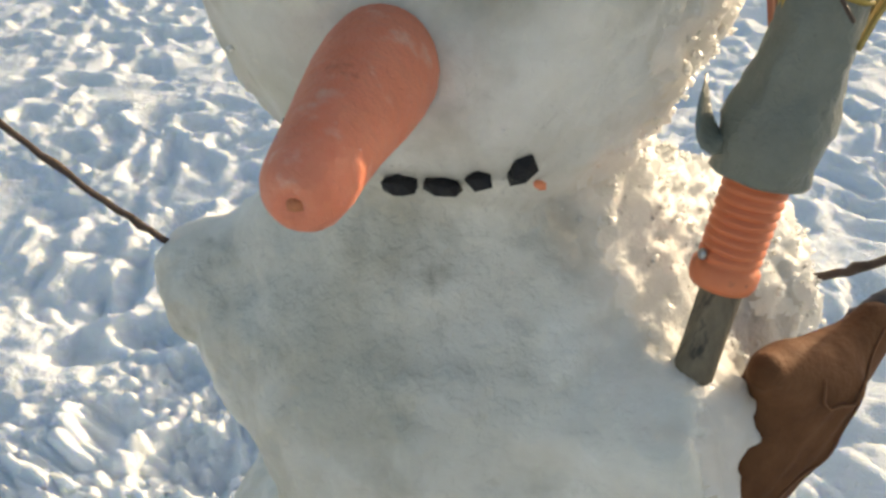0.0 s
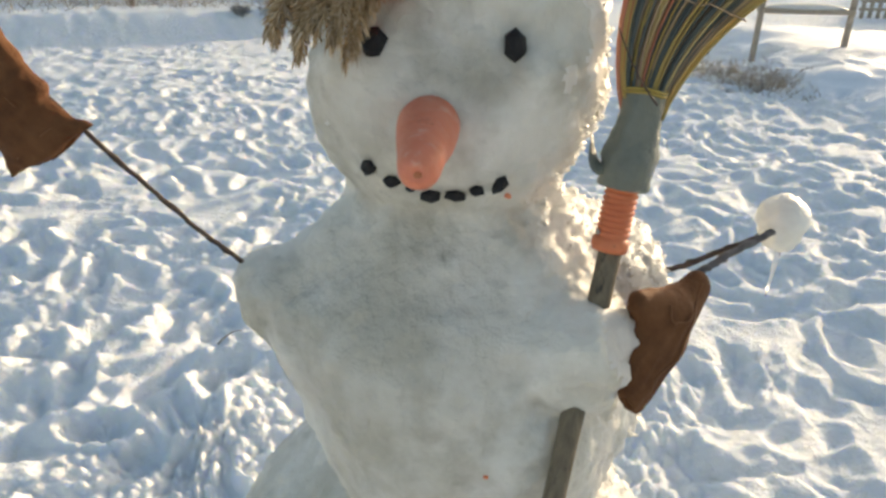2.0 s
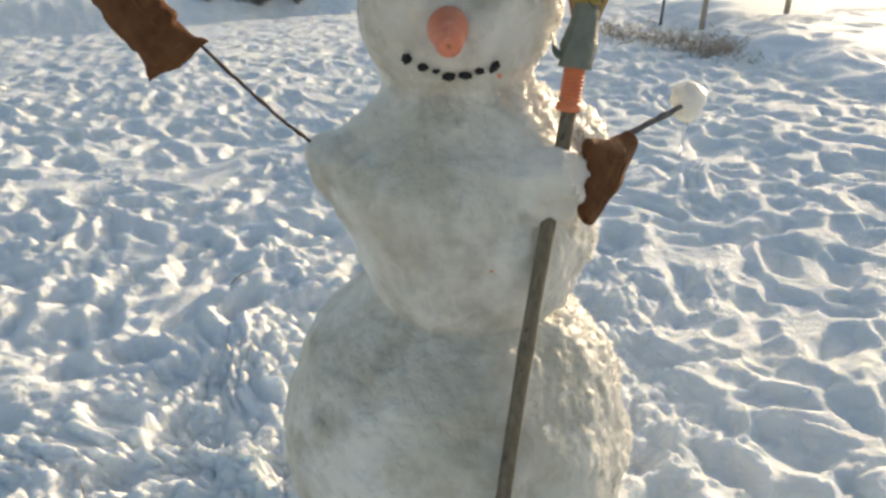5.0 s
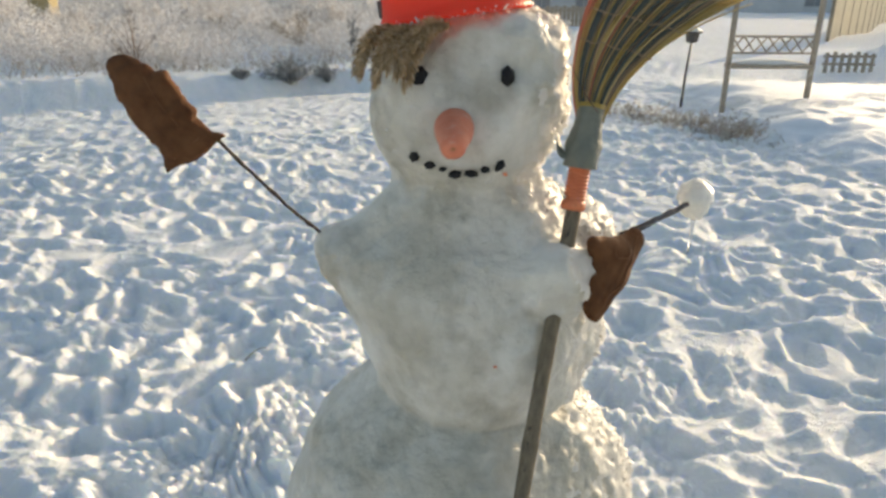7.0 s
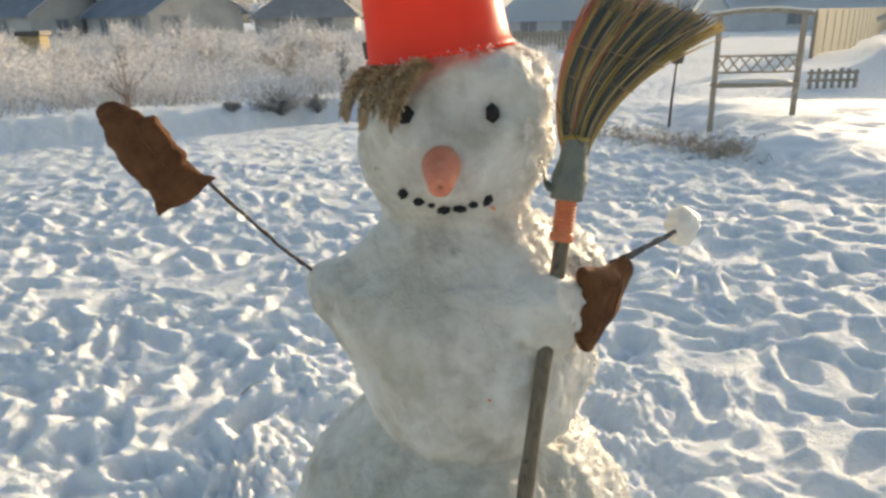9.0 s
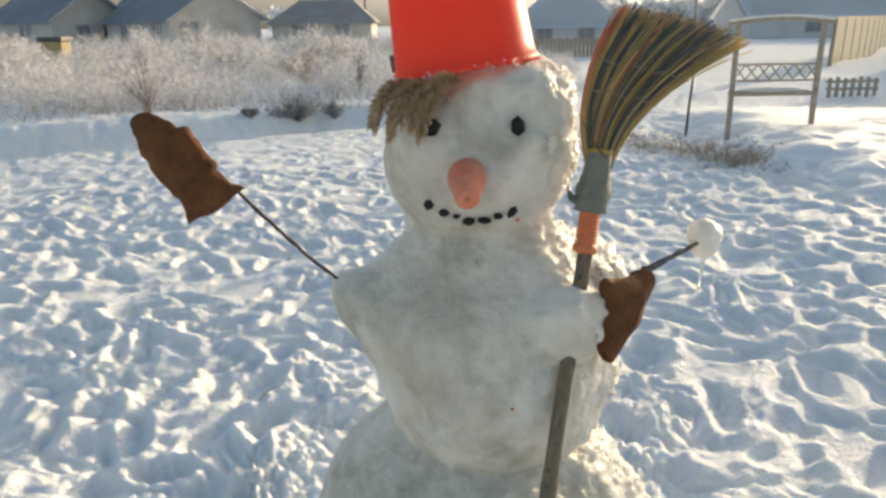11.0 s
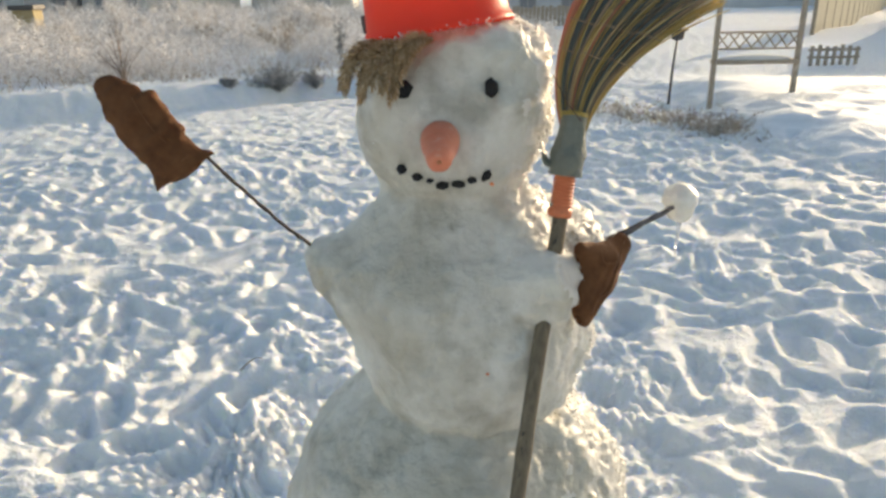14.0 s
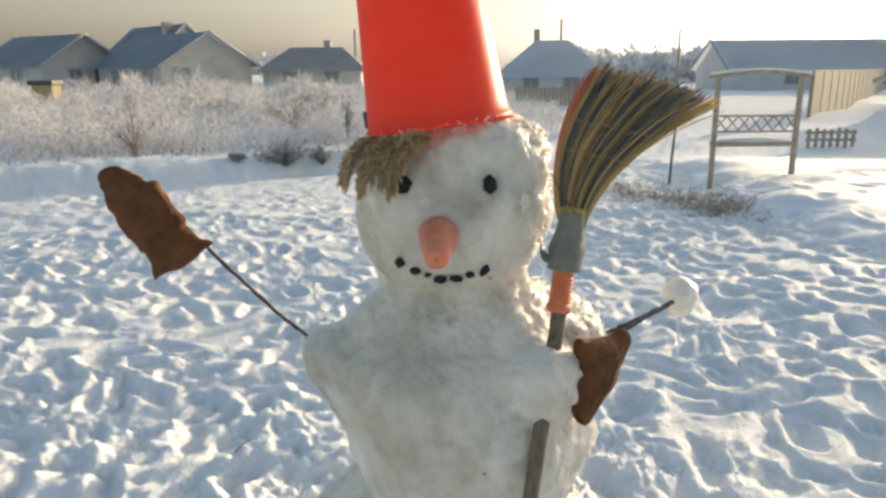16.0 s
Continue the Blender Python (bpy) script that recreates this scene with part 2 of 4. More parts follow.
TRIM = surface("white_trim", [(0.3, (0.36, 0.37, 0.38)), (0.7, (0.44, 0.45, 0.45))], 6.0, rough=0.6, bump=0.1)
HIVE_WOOD = surface("painted_hive_wood", [(0.3, (0.30, 0.24, 0.12)), (0.7, (0.42, 0.34, 0.19))], 4.0, rough=0.75, bump=0.3)
# Fence sheet: pale colour and added translucency stand in for hazy glare.
TAN = surface("cream_glow_sheet", [(0.3, (0.74, 0.68, 0.55)), (0.7, (0.82, 0.76, 0.63))], 2.0, rough=0.55, bump=0.15, bump_scale=10.0)
# Frosted twigs, lightened further for haze and to offset backlight.
FAR_TREE = surface("frost_haze_twigs", [(0.0, (0.70, 0.70, 0.71)), (0.5, (0.82, 0.82, 0.83)), (1.0, (0.90, 0.90, 0.91))], 2.0, rough=0.9, random="island", bump=0)
BOARD_GREY = surface("pale_grey_boards", [(0.25, (0.44, 0.42, 0.38)), (0.7, (0.58, 0.56, 0.51))], 1.5, rough=0.8, bump=0.3, bump_scale=9.0, stretch=(6, 6, 0.7))
for soft_mat, share in ((BUCKET, 0.42), (SUN_FLANK_SNOW, 0.35), (TAN, 0.5)):
    # thin plastic and loose crystals let light through; flank and fence shares imitate glare
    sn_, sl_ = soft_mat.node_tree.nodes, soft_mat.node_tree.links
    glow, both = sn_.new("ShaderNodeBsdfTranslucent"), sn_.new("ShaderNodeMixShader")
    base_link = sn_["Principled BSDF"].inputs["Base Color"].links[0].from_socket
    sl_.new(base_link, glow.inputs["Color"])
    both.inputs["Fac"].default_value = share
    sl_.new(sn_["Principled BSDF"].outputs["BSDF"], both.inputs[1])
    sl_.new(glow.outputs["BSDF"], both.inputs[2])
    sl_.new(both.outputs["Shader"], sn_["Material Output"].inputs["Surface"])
BRICK = surface("brick_chimney", [(0.3, (0.40, 0.36, 0.33)), (0.7, (0.52, 0.48, 0.45))], 6.0, rough=0.85, bump=0.4, bump_scale=20.0)


# ---- mesh helpers ----
def part(name, bm, material, parent=None, label="", smooth=True):
    """Links a bmesh, or a ready mesh, as one object under a thing or a part."""
    if isinstance(bm, bmesh.types.BMesh):
        me = bpy.data.meshes.new(name)
        bm.normal_update()
        bm.to_mesh(me)
        bm.free()
    else:
        me = bm
    if smooth:
        me.polygons.foreach_set("use_smooth", [True] * len(me.polygons))
    me.materials.clear()
    me.materials.append(material)
    ob = new(name, me)
    if parent:
        ob.parent = parent
    if label:
        tagged(ob, label)
    return ob


def thing(name, at=(0, 0, 0), label="", category="", group="", kind="", turn=0.0):
    ob = new(name)
    ob.empty_display_size = 0.05
    ob.matrix_basis = pose(*at, 0, 0, turn)
    return tagged(ob, label, category, group, kind)


def mesh_of(name, verts, faces):
    me = bpy.data.meshes.new(name)
    me.from_pydata([tuple(v) for v in verts], [], [tuple(f) for f in faces])
    me.update()
    return me


def box(bm, lo, hi, bevel=0.0):
    r = bmesh.ops.create_cube(bm, size=1.0)
    lo, hi = Vector(lo), Vector(hi)
    for v in r["verts"]:
        v.co = Vector([(a + b) / 2 + c * (b - a) for a, b, c in zip(lo, hi, v.co)])
    if bevel:
        edges = list({e for v in r["verts"] for e in v.link_edges})
        bmesh.ops.bevel(bm, geom=edges, offset=bevel, segments=2, affect="EDGES", profile=0.6)
    return bm


def tube(bm, pts, radii, sides=8, cap=True, squash=1.0, axis=None):
    """A tube along points; radii one per point. squash flattens it across axis."""
    pts = [Vector(p) for p in pts]
    rings = []
    ref = Vector(axis) if axis else Vector((0.31, 0.87, 0.21)).normalized()
    for i, p in enumerate(pts):
        d = (pts[min(i + 1, len(pts) - 1)] - pts[max(i - 1, 0)]).normalized()
        a = (ref - d * ref.dot(d)).normalized()
        b = d.cross(a)
        rings.append([bm.verts.new(p + (a * math.cos(t) * squash + b * math.sin(t)) * radii[i]) for t in [2 * math.pi * k / sides for k in range(sides)]])
    for r0, r1 in zip(rings, rings[1:]):
        for k in range(sides):
            bm.faces.new((r0[k], r0[(k + 1) % sides], r1[(k + 1) % sides], r1[k]))
    if cap:
        bm.faces.new(rings[0][::-1])
        bm.faces.new(rings[-1])
    return bm


def bezier(p0, p1, p2, p3, n):
    p0, p1, p2, p3 = (np.array(p, float) for p in (p0, p1, p2, p3))
    t = np.linspace(0, 1, n)[:, None]
    return (1 - t) ** 3 * p0 + 3 * (1 - t) ** 2 * t * p1 + 3 * (1 - t) * t * t * p2 + t ** 3 * p3


PERM = np.random.RandomState(7).permutation(4096)
VALS = np.random.RandomState(8).rand(4096) * 2 - 1


def vnoise(x, y, z=None):
    """Smooth value noise, -1 to 1, on arrays."""
    x, y = np.asarray(x, float), np.asarray(y, float)
    z = np.zeros_like(x) if z is None else np.asarray(z, float)
    xi, yi, zi = (np.floor(a).astype(np.int64) for a in (x, y, z))
    fx, fy, fz = x - xi, y - yi, z - zi
    fx, fy, fz = (f * f * f * (f * (f * 6 - 15) + 10) for f in (fx, fy, fz))

    def h(i, j, k):
        return VALS[PERM[(PERM[(PERM[i & 4095] + j) & 4095] + k) & 4095]]
    r = 0
    for dz in (0, 1):
        wz = fz if dz else 1 - fz
        a = h(xi, yi, zi + dz) * (1 - fx) + h(xi + 1, yi, zi + dz) * fx
        b = h(xi, yi + 1, zi + dz) * (1 - fx) + h(xi + 1, yi + 1, zi + dz) * fx
        r = r + wz * (a * (1 - fy) + b * fy)
    return r


def cells(x, y, size, seed):
    """Distance to the nearest of scattered points, in cell sizes: rounded clods."""
    x, y = np.asarray(x, float) / size, np.asarray(y, float) / size
    xi, yi = np.floor(x).astype(np.int64), np.floor(y).astype(np.int64)
    best = np.full(x.shape, 9.0)
    for dx in (-1, 0, 1):
        for dy in (-1, 0, 1):
            h = PERM[(PERM[(xi + dx + seed) & 4095] + yi + dy) & 4095]
            px, py = xi + dx + 0.5 + 0.45 * VALS[h], yi + dy + 0.5 + 0.45 * VALS[(h + 1771) & 4095]
            best = np.minimum(best, (x - px) ** 2 + (y - py) ** 2)
    return np.sqrt(best)


def smin(a, b, k):
    h = np.clip(0.5 + 0.5 * (b - a) / k, 0, 1)
    return b * (1 - h) + a * h - k * h * (1 - h)


def ellipsoid(p, c, r):
    q = (p - np.array(c)) / np.array(r)
    k0 = np.sqrt((q ** 2).sum(-1)) + 1e-9
    k1 = np.sqrt(((q / np.array(r)) ** 2).sum(-1)) + 1e-9
    return k0 * (k0 - 1) / k1


def capsule(p, a, b, ra, rb):
    a, b = np.array(a, float), np.array(b, float)
    t = np.clip(((p - a) @ (b - a)) / ((b - a) @ (b - a)), 0, 1)
    return np.linalg.norm(p - a - t[..., None] * (b - a), axis=-1) - (ra + (rb - ra) * t)


def grow(field, lo, hi, step):
    """The surface field = 0 as vertices, normals and quads."""
    lo = np.array(lo, float)
    n = np.ceil((np.array(hi) - lo) / step).astype(int) + 1
    vals = np.empty(n, np.float32)
    ys, zs = lo[1] + step * np.arange(n[1]), lo[2] + step * np.arange(n[2])
    for i in range(n[0]):
        g = np.empty((n[1], n[2], 3))
        g[..., 0], g[..., 1], g[..., 2] = lo[0] + step * i, ys[:, None], zs[None, :]
        vals[i] = field(g)
    s = vals < 0
    c = s[:-1, :-1, :-1].astype(np.int8)
    tot = sum(s[a:n[0] - 1 + a, b:n[1] - 1 + b, d:n[2] - 1 + d].astype(np.int8) for a in (0, 1) for b in (0, 1) for d in (0, 1))
    cells = (tot > 0) & (tot < 8)
    ids = -np.ones(cells.shape, np.int64)
    where = np.argwhere(cells)
    ids[cells] = np.arange(len(where))
    v = lo + (where + 0.5) * step
    e = step * 0.3
    for _ in range(3):
        g = np.stack([field(v + d) - field(v - d) for d in np.eye(3) * e], -1) / (2 * e)
        nn = np.linalg.norm(g, axis=1)[:, None] + 1e-9
        v = v - np.clip(field(v)[:, None] / nn, -0.8 * step, 0.8 * step) * g / nn
    quads = []
    for ax in range(3):
        o = [k for k in range(3) if k != ax]
        sl0, sl1 = [slice(None)] * 3, [slice(None)] * 3
        sl0[ax], sl1[ax] = slice(0, -1), slice(1, None)
        a, b = s[tuple(sl0)], s[tuple(sl1)]
        for flip, cross in ((False, a & ~b), (True, ~a & b)):
            at = np.argwhere(cross)
            at = at[(at[:, o[0]] > 0) & (at[:, o[1]] > 0) & (at[:, o[0]] < n[o[0]] - 1) & (at[:, o[1]] < n[o[1]] - 1)]
            q = []
            for d0, d1 in ((-1, -1), (0, -1), (0, 0), (-1, 0)):
                w = at.copy()
                w[:, o[0]] += d0
                w[:, o[1]] += d1
                q.append(ids[w[:, 0], w[:, 1], w[:, 2]])
            q = np.stack(q, 1)
            if flip != (ax == 1):
                q = q[:, ::-1]
            quads.append(q)
    quads = np.concatenate(quads)
    return v, g / nn, quads[(quads >= 0).all(1)]


# ---- ground ----
FOOT = np.random.RandomState(3)
PRINTS = [(FOOT.uniform(-4.5, 1.0), FOOT.uniform(-1.0, 7.5), FOOT.uniform(0, 3.14), FOOT.uniform(0.09, 0.15), FOOT.uniform(0.05, 0.08), FOOT.uniform(0.02, 0.055)) for _ in range(330)]
PRINTS += [(FOOT.uniform(0.8, 5.5), FOOT.uniform(1.0, 8.5), FOOT.uniform(0, 3.14), FOOT.uniform(0.10, 0.18), FOOT.uniform(0.06, 0.09), FOOT.uniform(0.012, 0.032)) for _ in range(110)]


def ground_height(x, y):
    """The trampled snow: lumps, prints, ridges, the field's step on one side and a bank on the other."""
    x, y = np.asarray(x, float), np.asarray(y, float)
    d = np.hypot(x, y - 0.15)
    near = 1 / (1 + (d / 9.0) ** 2)
    wx, wy = x + 0.12 * vnoise(x * 3, y * 3, 0 * x + 4), y + 0.12 * vnoise(x * 3 + 9, y * 3, 0 * x + 2)
    right = 1 / (1 + np.exp(-(x - 0.45 - 0.10 * y) / 0.35))
    broken = np.clip(0.5 + 1.2 * vnoise(x * 1.1 + 5, y * 1.1, 0 * x + 8), 0.12, 1)
    crumbs = np.clip(0.35 + 1.4 * vnoise(x * 1.9 + 1, y * 1.9, 0 * x + 13), 0.05, 1)

    def knobs(size, seed, reach, ax=1.0):
        """Separate rounded knobs, 0 to 1, with flat snow between."""
        return np.clip(1 - cells(wx, wy * ax, size, seed) / reach, 0, 1) ** 0.8
    fine = crumbs * (0.016 * knobs(0.062, 2, 0.50) + 0.010 * knobs(0.037, 14, 0.5)) + 0.0045 * vnoise(wx * 26, wy * 26)
    pits = -0.038 * np.minimum(1, 1.8 * knobs(0.31, 5, 0.36))
    clods = pits + broken * (0.032 * knobs(0.13, 9, 0.55) + 0.020 * knobs(0.085, 21, 0.5))
    lumps = 0.68 * clods + 1.1 * fine + 0.018 * vnoise(wx * 2.6, wy * 2.6) + 0.010 * vnoise(wx * 7 + 3, wy * 7)
    furrow = np.abs(vnoise((wx + 0.6 * wy) * 2.6, (wy - 0.6 * wx) * 5.0))
    ridges = 0.030 * vnoise(wx * 1.5, wy * 2.0 + 7) + 0.034 * furrow + 0.012 * vnoise(wx * 7 + 3, wy * 7) - 0.040 * np.minimum(1, 1.7 * knobs(0.24, 3, 0.45)) + broken * 0.024 * knobs(0.12, 4, 0.5) + 0.6 * fine
    dug = 1 + 0.9 * np.exp(-(d / 2.2) ** 4)
    bank = np.clip((y - 5.2 + 0.6 * (x - 3.3) + 0.3 * vnoise(x * 1.3, y * 1.3, 0 * x + 6)) / 2.0, 0, 1) * np.clip((x - 2.9 + 0.25 * vnoise(x * 2.1, y * 2.1, 0 * x + 3)) / 1.3, 0, 1) * np.clip((13.5 - y) / 4.0, 0, 1) * np.clip((11.5 - x) / 4.0, 0, 1)
    h = 0.05 + (lumps * (1 - right) * dug + ridges * 1.15 * right) * (0.35 + 0.65 * near) * (1 - 0.8 * bank)
    h = h + 0.10 * vnoise(x * 0.35, y * 0.35, 0 * x + 11) * (1 - np.exp(-(d / 4) ** 2))
    for px, py, a, lx, ly, dep in PRINTS:
        m = (np.abs(x - px) < 0.5) & (np.abs(y - py) < 0.5)
        if not m.any():
            continue
        u = ((x[m] - px) * math.cos(a) + (y[m] - py) * math.sin(a)) / lx
        w = (-(x[m] - px) * math.sin(a) + (y[m] - py) * math.cos(a)) / ly
        r2 = u * u + w * w
        h[m] += -dep * np.exp(-r2 ** 2 * 0.6) + 0.35 * dep * np.exp(-(np.sqrt(r2) - 1.55) ** 2 * 5)
    # the step up to the weedy field, which turns its back to the sun
    edge = 9.0 + 0.62 * (x + 4.4) + 0.25 * vnoise(x * 0.8, x * 0 + 3)
    step = np.clip((y - edge) / 0.8, 0, 1)
    left = 1 / (1 + np.exp((x + 0.6) / 0.5))
    h = h + left * 0.38 * step * step * (3 - 2 * step)
    # the smooth bank round the garden arch
    h = h + 0.26 * bank * bank * (3 - 2 * bank) + 0.9 * np.exp(-((x - 15.5) / 4.0) ** 2 - ((y - 20) / 3.5) ** 2)
    # snow packed round the foot of the figure
    return h + 0.07 * np.exp(-(d / 0.52) ** 6)


def build_ground():
    r = [0.05]
    while r[-1] < 2.5:
        r.append(r[-1] + 0.015)
    while r[-1] < 12:
        r.append(r[-1] * 1.0075)
    while r[-1] < 1500:
        r.append(r[-1] * 1.03)
    r = np.array(r)
    a = np.concatenate([np.linspace(radians(-32), radians(212), 880, endpoint=False), np.linspace(radians(212), radians(328), 50, endpoint=False)])
    R, A = np.meshgrid(r, a, indexing="ij")
    X, Y = R * np.cos(A), 0.15 + R * np.sin(A)
    Z = ground_height(X.ravel(), Y.ravel()).reshape(X.shape)
    nr, na = X.shape
    v = np.stack([X, Y, Z], -1).reshape(-1, 3)
    i, j = np.meshgrid(np.arange(nr - 1), np.arange(na), indexing="ij")
    j2 = (j + 1) % na
    f = np.stack([i * na + j, (i + 1) * na + j, (i + 1) * na + j2, i * na + j2], -1).reshape(-1, 4)
    me = bpy.data.meshes.new("ground")
    me.vertices.add(len(v))
    me.vertices.foreach_set("co", v.ravel())
    me.loops.add(f.size)
    me.loops.foreach_set("vertex_index", f.ravel())
    me.polygons.add(len(f))
    me.polygons.foreach_set("loop_start", np.arange(0, f.size, 4))
    me.update(calc_edges=True)
    me.validate()
    ob = part("ground", me, SNOW)
    me.materials.append(CRUST)
    xc, yc = X[:-1].ravel(), Y[:-1].ravel()
    glazed = (xc > 3.5) & (xc < 10) & (yc > 5.6 - 0.3 * (xc - 3.5)) & (yc < 12) & (vnoise(xc * 0.9, yc * 1.6) + 0.35 * vnoise(xc * 7, yc * 7) > -0.15)
    me.polygons.foreach_set("material_index", glazed.astype(np.int32))
    tagged(ob, "trampled bluish white snow with lumps and footprints", "snow", kind="structure")


def gz(x, y):
    return float(ground_height(np.array([float(x)]), np.array([float(y)]))[0])


build_ground()


# ---- the snow figure: one mesh ----
def figure_field(p):
    head = ellipsoid(p, (0.006, 0.145, 1.440), (0.172, 0.168, 0.170))
    cap = ellipsoid(p, (0.045, 0.15, 1.55), (0.125, 0.13, 0.075))
    neck = ellipsoid(p, (0.012, 0.150, 1.245), (0.150, 0.135, 0.10))
    torso = ellipsoid(p, (0.032, 0.132, 1.045), (0.232, 0.214, 0.258))
    chest = ellipsoid(p, (0.0, 0.14, 1.14), (0.215, 0.18, 0.13))
    nub = capsule(p, (-0.10, 0.135, 1.130), (-0.228, 0.112, 1.170), 0.120, 0.054)
    shoulder = ellipsoid(p, (0.20, 0.185, 1.175), (0.095, 0.10, 0.085))
    arm = capsule(p, (0.15, 0.09, 1.13), (0.168, -0.012, 1.176), 0.080, 0.062)
    arm2 = ellipsoid(p, (0.150, -0.025, 1.135), (0.045, 0.042, 0.045))
    base = ellipsoid(p, (0.006, 0.15, 0.50), (0.384, 0.370, 0.455))
    d = smin(smin(torso, chest, 0.06), neck, 0.07)
    d = smin(d, nub, 0.075)
    d = smin(d, shoulder, 0.04)
    d = smin(d, smin(arm, arm2, 0.03), 0.022)
    d = smin(d, smin(head, cap, 0.04), 0.028)
    d = smin(d, base, 0.006)
    lump = 0.013 * vnoise(p[..., 0] * 8, p[..., 1] * 8, p[..., 2] * 8) + 0.007 * vnoise(p[..., 0] * 19 + 5, p[..., 1] * 19, p[..., 2] * 19)
    clump = np.exp(-((p[..., 0] - 0.155) / 0.09) ** 2 - ((p[..., 2] - 1.14) / 0.08) ** 2) * (p[..., 1] < 0.12)
    return d + lump + clump * 0.011 * vnoise(p[..., 0] * 26 + 1, p[..., 1] * 26, p[..., 2] * 26)


def build_figure():
    v, nrm, q = grow(figure_field, (-0.44, -0.28, -0.02), (0.46, 0.60, 1.66), 0.0066)
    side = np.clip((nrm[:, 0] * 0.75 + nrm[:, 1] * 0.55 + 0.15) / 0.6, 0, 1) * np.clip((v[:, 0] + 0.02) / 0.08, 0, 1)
    coarse = 0.0030 * np.abs(vnoise(v[:, 0] * 33 + 3, v[:, 1] * 33, v[:, 2] * 33))
    fluff = 0.0048 * np.abs(vnoise(v[:, 0] * 58, v[:, 1] * 58, v[:, 2] * 58)) + 0.0050 * vnoise(v[:, 0] * 110, v[:, 1] * 110, v[:, 2] * 110)
    grain = 0.0022 * vnoise(v[:, 0] * 60, v[:, 1] * 60, v[:, 2] * 60) + 0.0012 * vnoise(v[:, 0] * 110, v[:, 1] * 110, v[:, 2] * 110)
    v = v + nrm * (grain + coarse + side * fluff)[:, None]
    # pale crumbs of coarse frost and sun glint on the sunny flank and neck
    rng = np.random.RandomState(5)
    neck = np.exp(-((v[:, 2] - 1.27) / 0.05) ** 2) * np.clip(v[:, 0] / 0.1, 0, 1)
    wgt = np.clip(side ** 3 * (v[:, 2] > 0.2) + neck * 0.5, 0, 1) * (v[:, 1] > 0.05)
    pick = rng.choice(len(v), 9500, replace=False, p=(wgt + 0.0004) / (wgt + 0.0004).sum())
    oct_v = np.array([(1, 0, 0), (-1, 0, 0), (0, 1, 0), (0, -1, 0), (0, 0, 1), (0, 0, -1)], float)
    oct_f = np.array([(0, 2, 4), (2, 1, 4), (1, 3, 4), (3, 0, 4), (2, 0, 5), (1, 2, 5), (3, 1, 5), (0, 3, 5)])
    cv, cf = [], []
    for k, i in enumerate(pick):
        s = 0.0010 + 0.0030 * rng.rand() ** 3
        j = oct_v * (0.6 + 0.8 * rng.rand(6, 1)) * s
        rot = np.array(Euler(rng.rand(3) * 6.28).to_matrix())
        cv.append(j @ rot.T + v[i] + nrm[i] * s * 0.5)
        cf.append(oct_f + len(v) + 6 * k)
    verts = np.concatenate([v] + cv)
    faces = [tuple(f) for f in q.tolist()] + [tuple(f) for f in np.concatenate(cf).tolist()]
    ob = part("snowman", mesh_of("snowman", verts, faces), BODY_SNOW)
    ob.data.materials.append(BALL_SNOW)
    ob.data.materials.append(SUN_FLANK_SNOW)
    # Faces turned to the sun get the whiter frost, as painted sunlight.
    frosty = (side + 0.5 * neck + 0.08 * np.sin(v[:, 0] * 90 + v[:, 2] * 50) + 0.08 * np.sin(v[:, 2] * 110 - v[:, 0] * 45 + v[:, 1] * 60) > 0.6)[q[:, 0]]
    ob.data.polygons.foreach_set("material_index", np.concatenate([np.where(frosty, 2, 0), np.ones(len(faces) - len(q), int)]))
    tagged(ob, "grey-white packed snowman with dirty patches and a frosty flank coloured sun-bright", "snowman")


build_figure()


# ---- face ----
HEAD_C, HEAD_R = np.array((0.006, 0.145, 1.440)), 0.170


def on_head(x, z, out=0.0):
    dx, dz = x - HEAD_C[0], z - HEAD_C[2]
    y = HEAD_C[1] - math.sqrt(max(HEAD_R ** 2 - dx * dx - dz * dz, 1e-4))
    n = np.array((dx, y - HEAD_C[1], dz)) / HEAD_R
    return np.array((x, y, z)) + n * out


def lump_mesh(sx, sy, sz, seed, sub=2, rough=0.22):
    bm = bmesh.new()
    bmesh.ops.create_icosphere(bm, subdivisions=sub, radius=1.0)
    o = Vector((seed * 3.1, seed * 1.7, seed * 0.9))
    for v in bm.verts:
        f = 1 + rough * noise.noise(v.co * 1.4 + o) * 1.6 + rough * 0.5 * noise.noise(v.co * 3.3 + o)
        c = v.co * f
        m = max(abs(c.x), abs(c.y), abs(c.z))
        c = c * (0.75 + 0.25 / max(m, 0.3))
        v.co = Vector((c.x * sx, c.y * sy, c.z * sz))
    return bm


for i, (x, z, w, h, roll) in enumerate([(-0.068, 1.508, 0.0135, 0.0170, 22), (0.070, 1.508, 0.0128, 0.0180, -4)]):
    e = part("coal_eye", lump_mesh(w, 0.011, h, 3 + i, 1, 0.30), COAL, smooth=False)
    e.matrix_basis = pose(*on_head(x, z, 0.002), 0, roll, 0)
    tagged(e, "black angular lump of coal pressed into the face as an eye", "coal", "coal eyes")
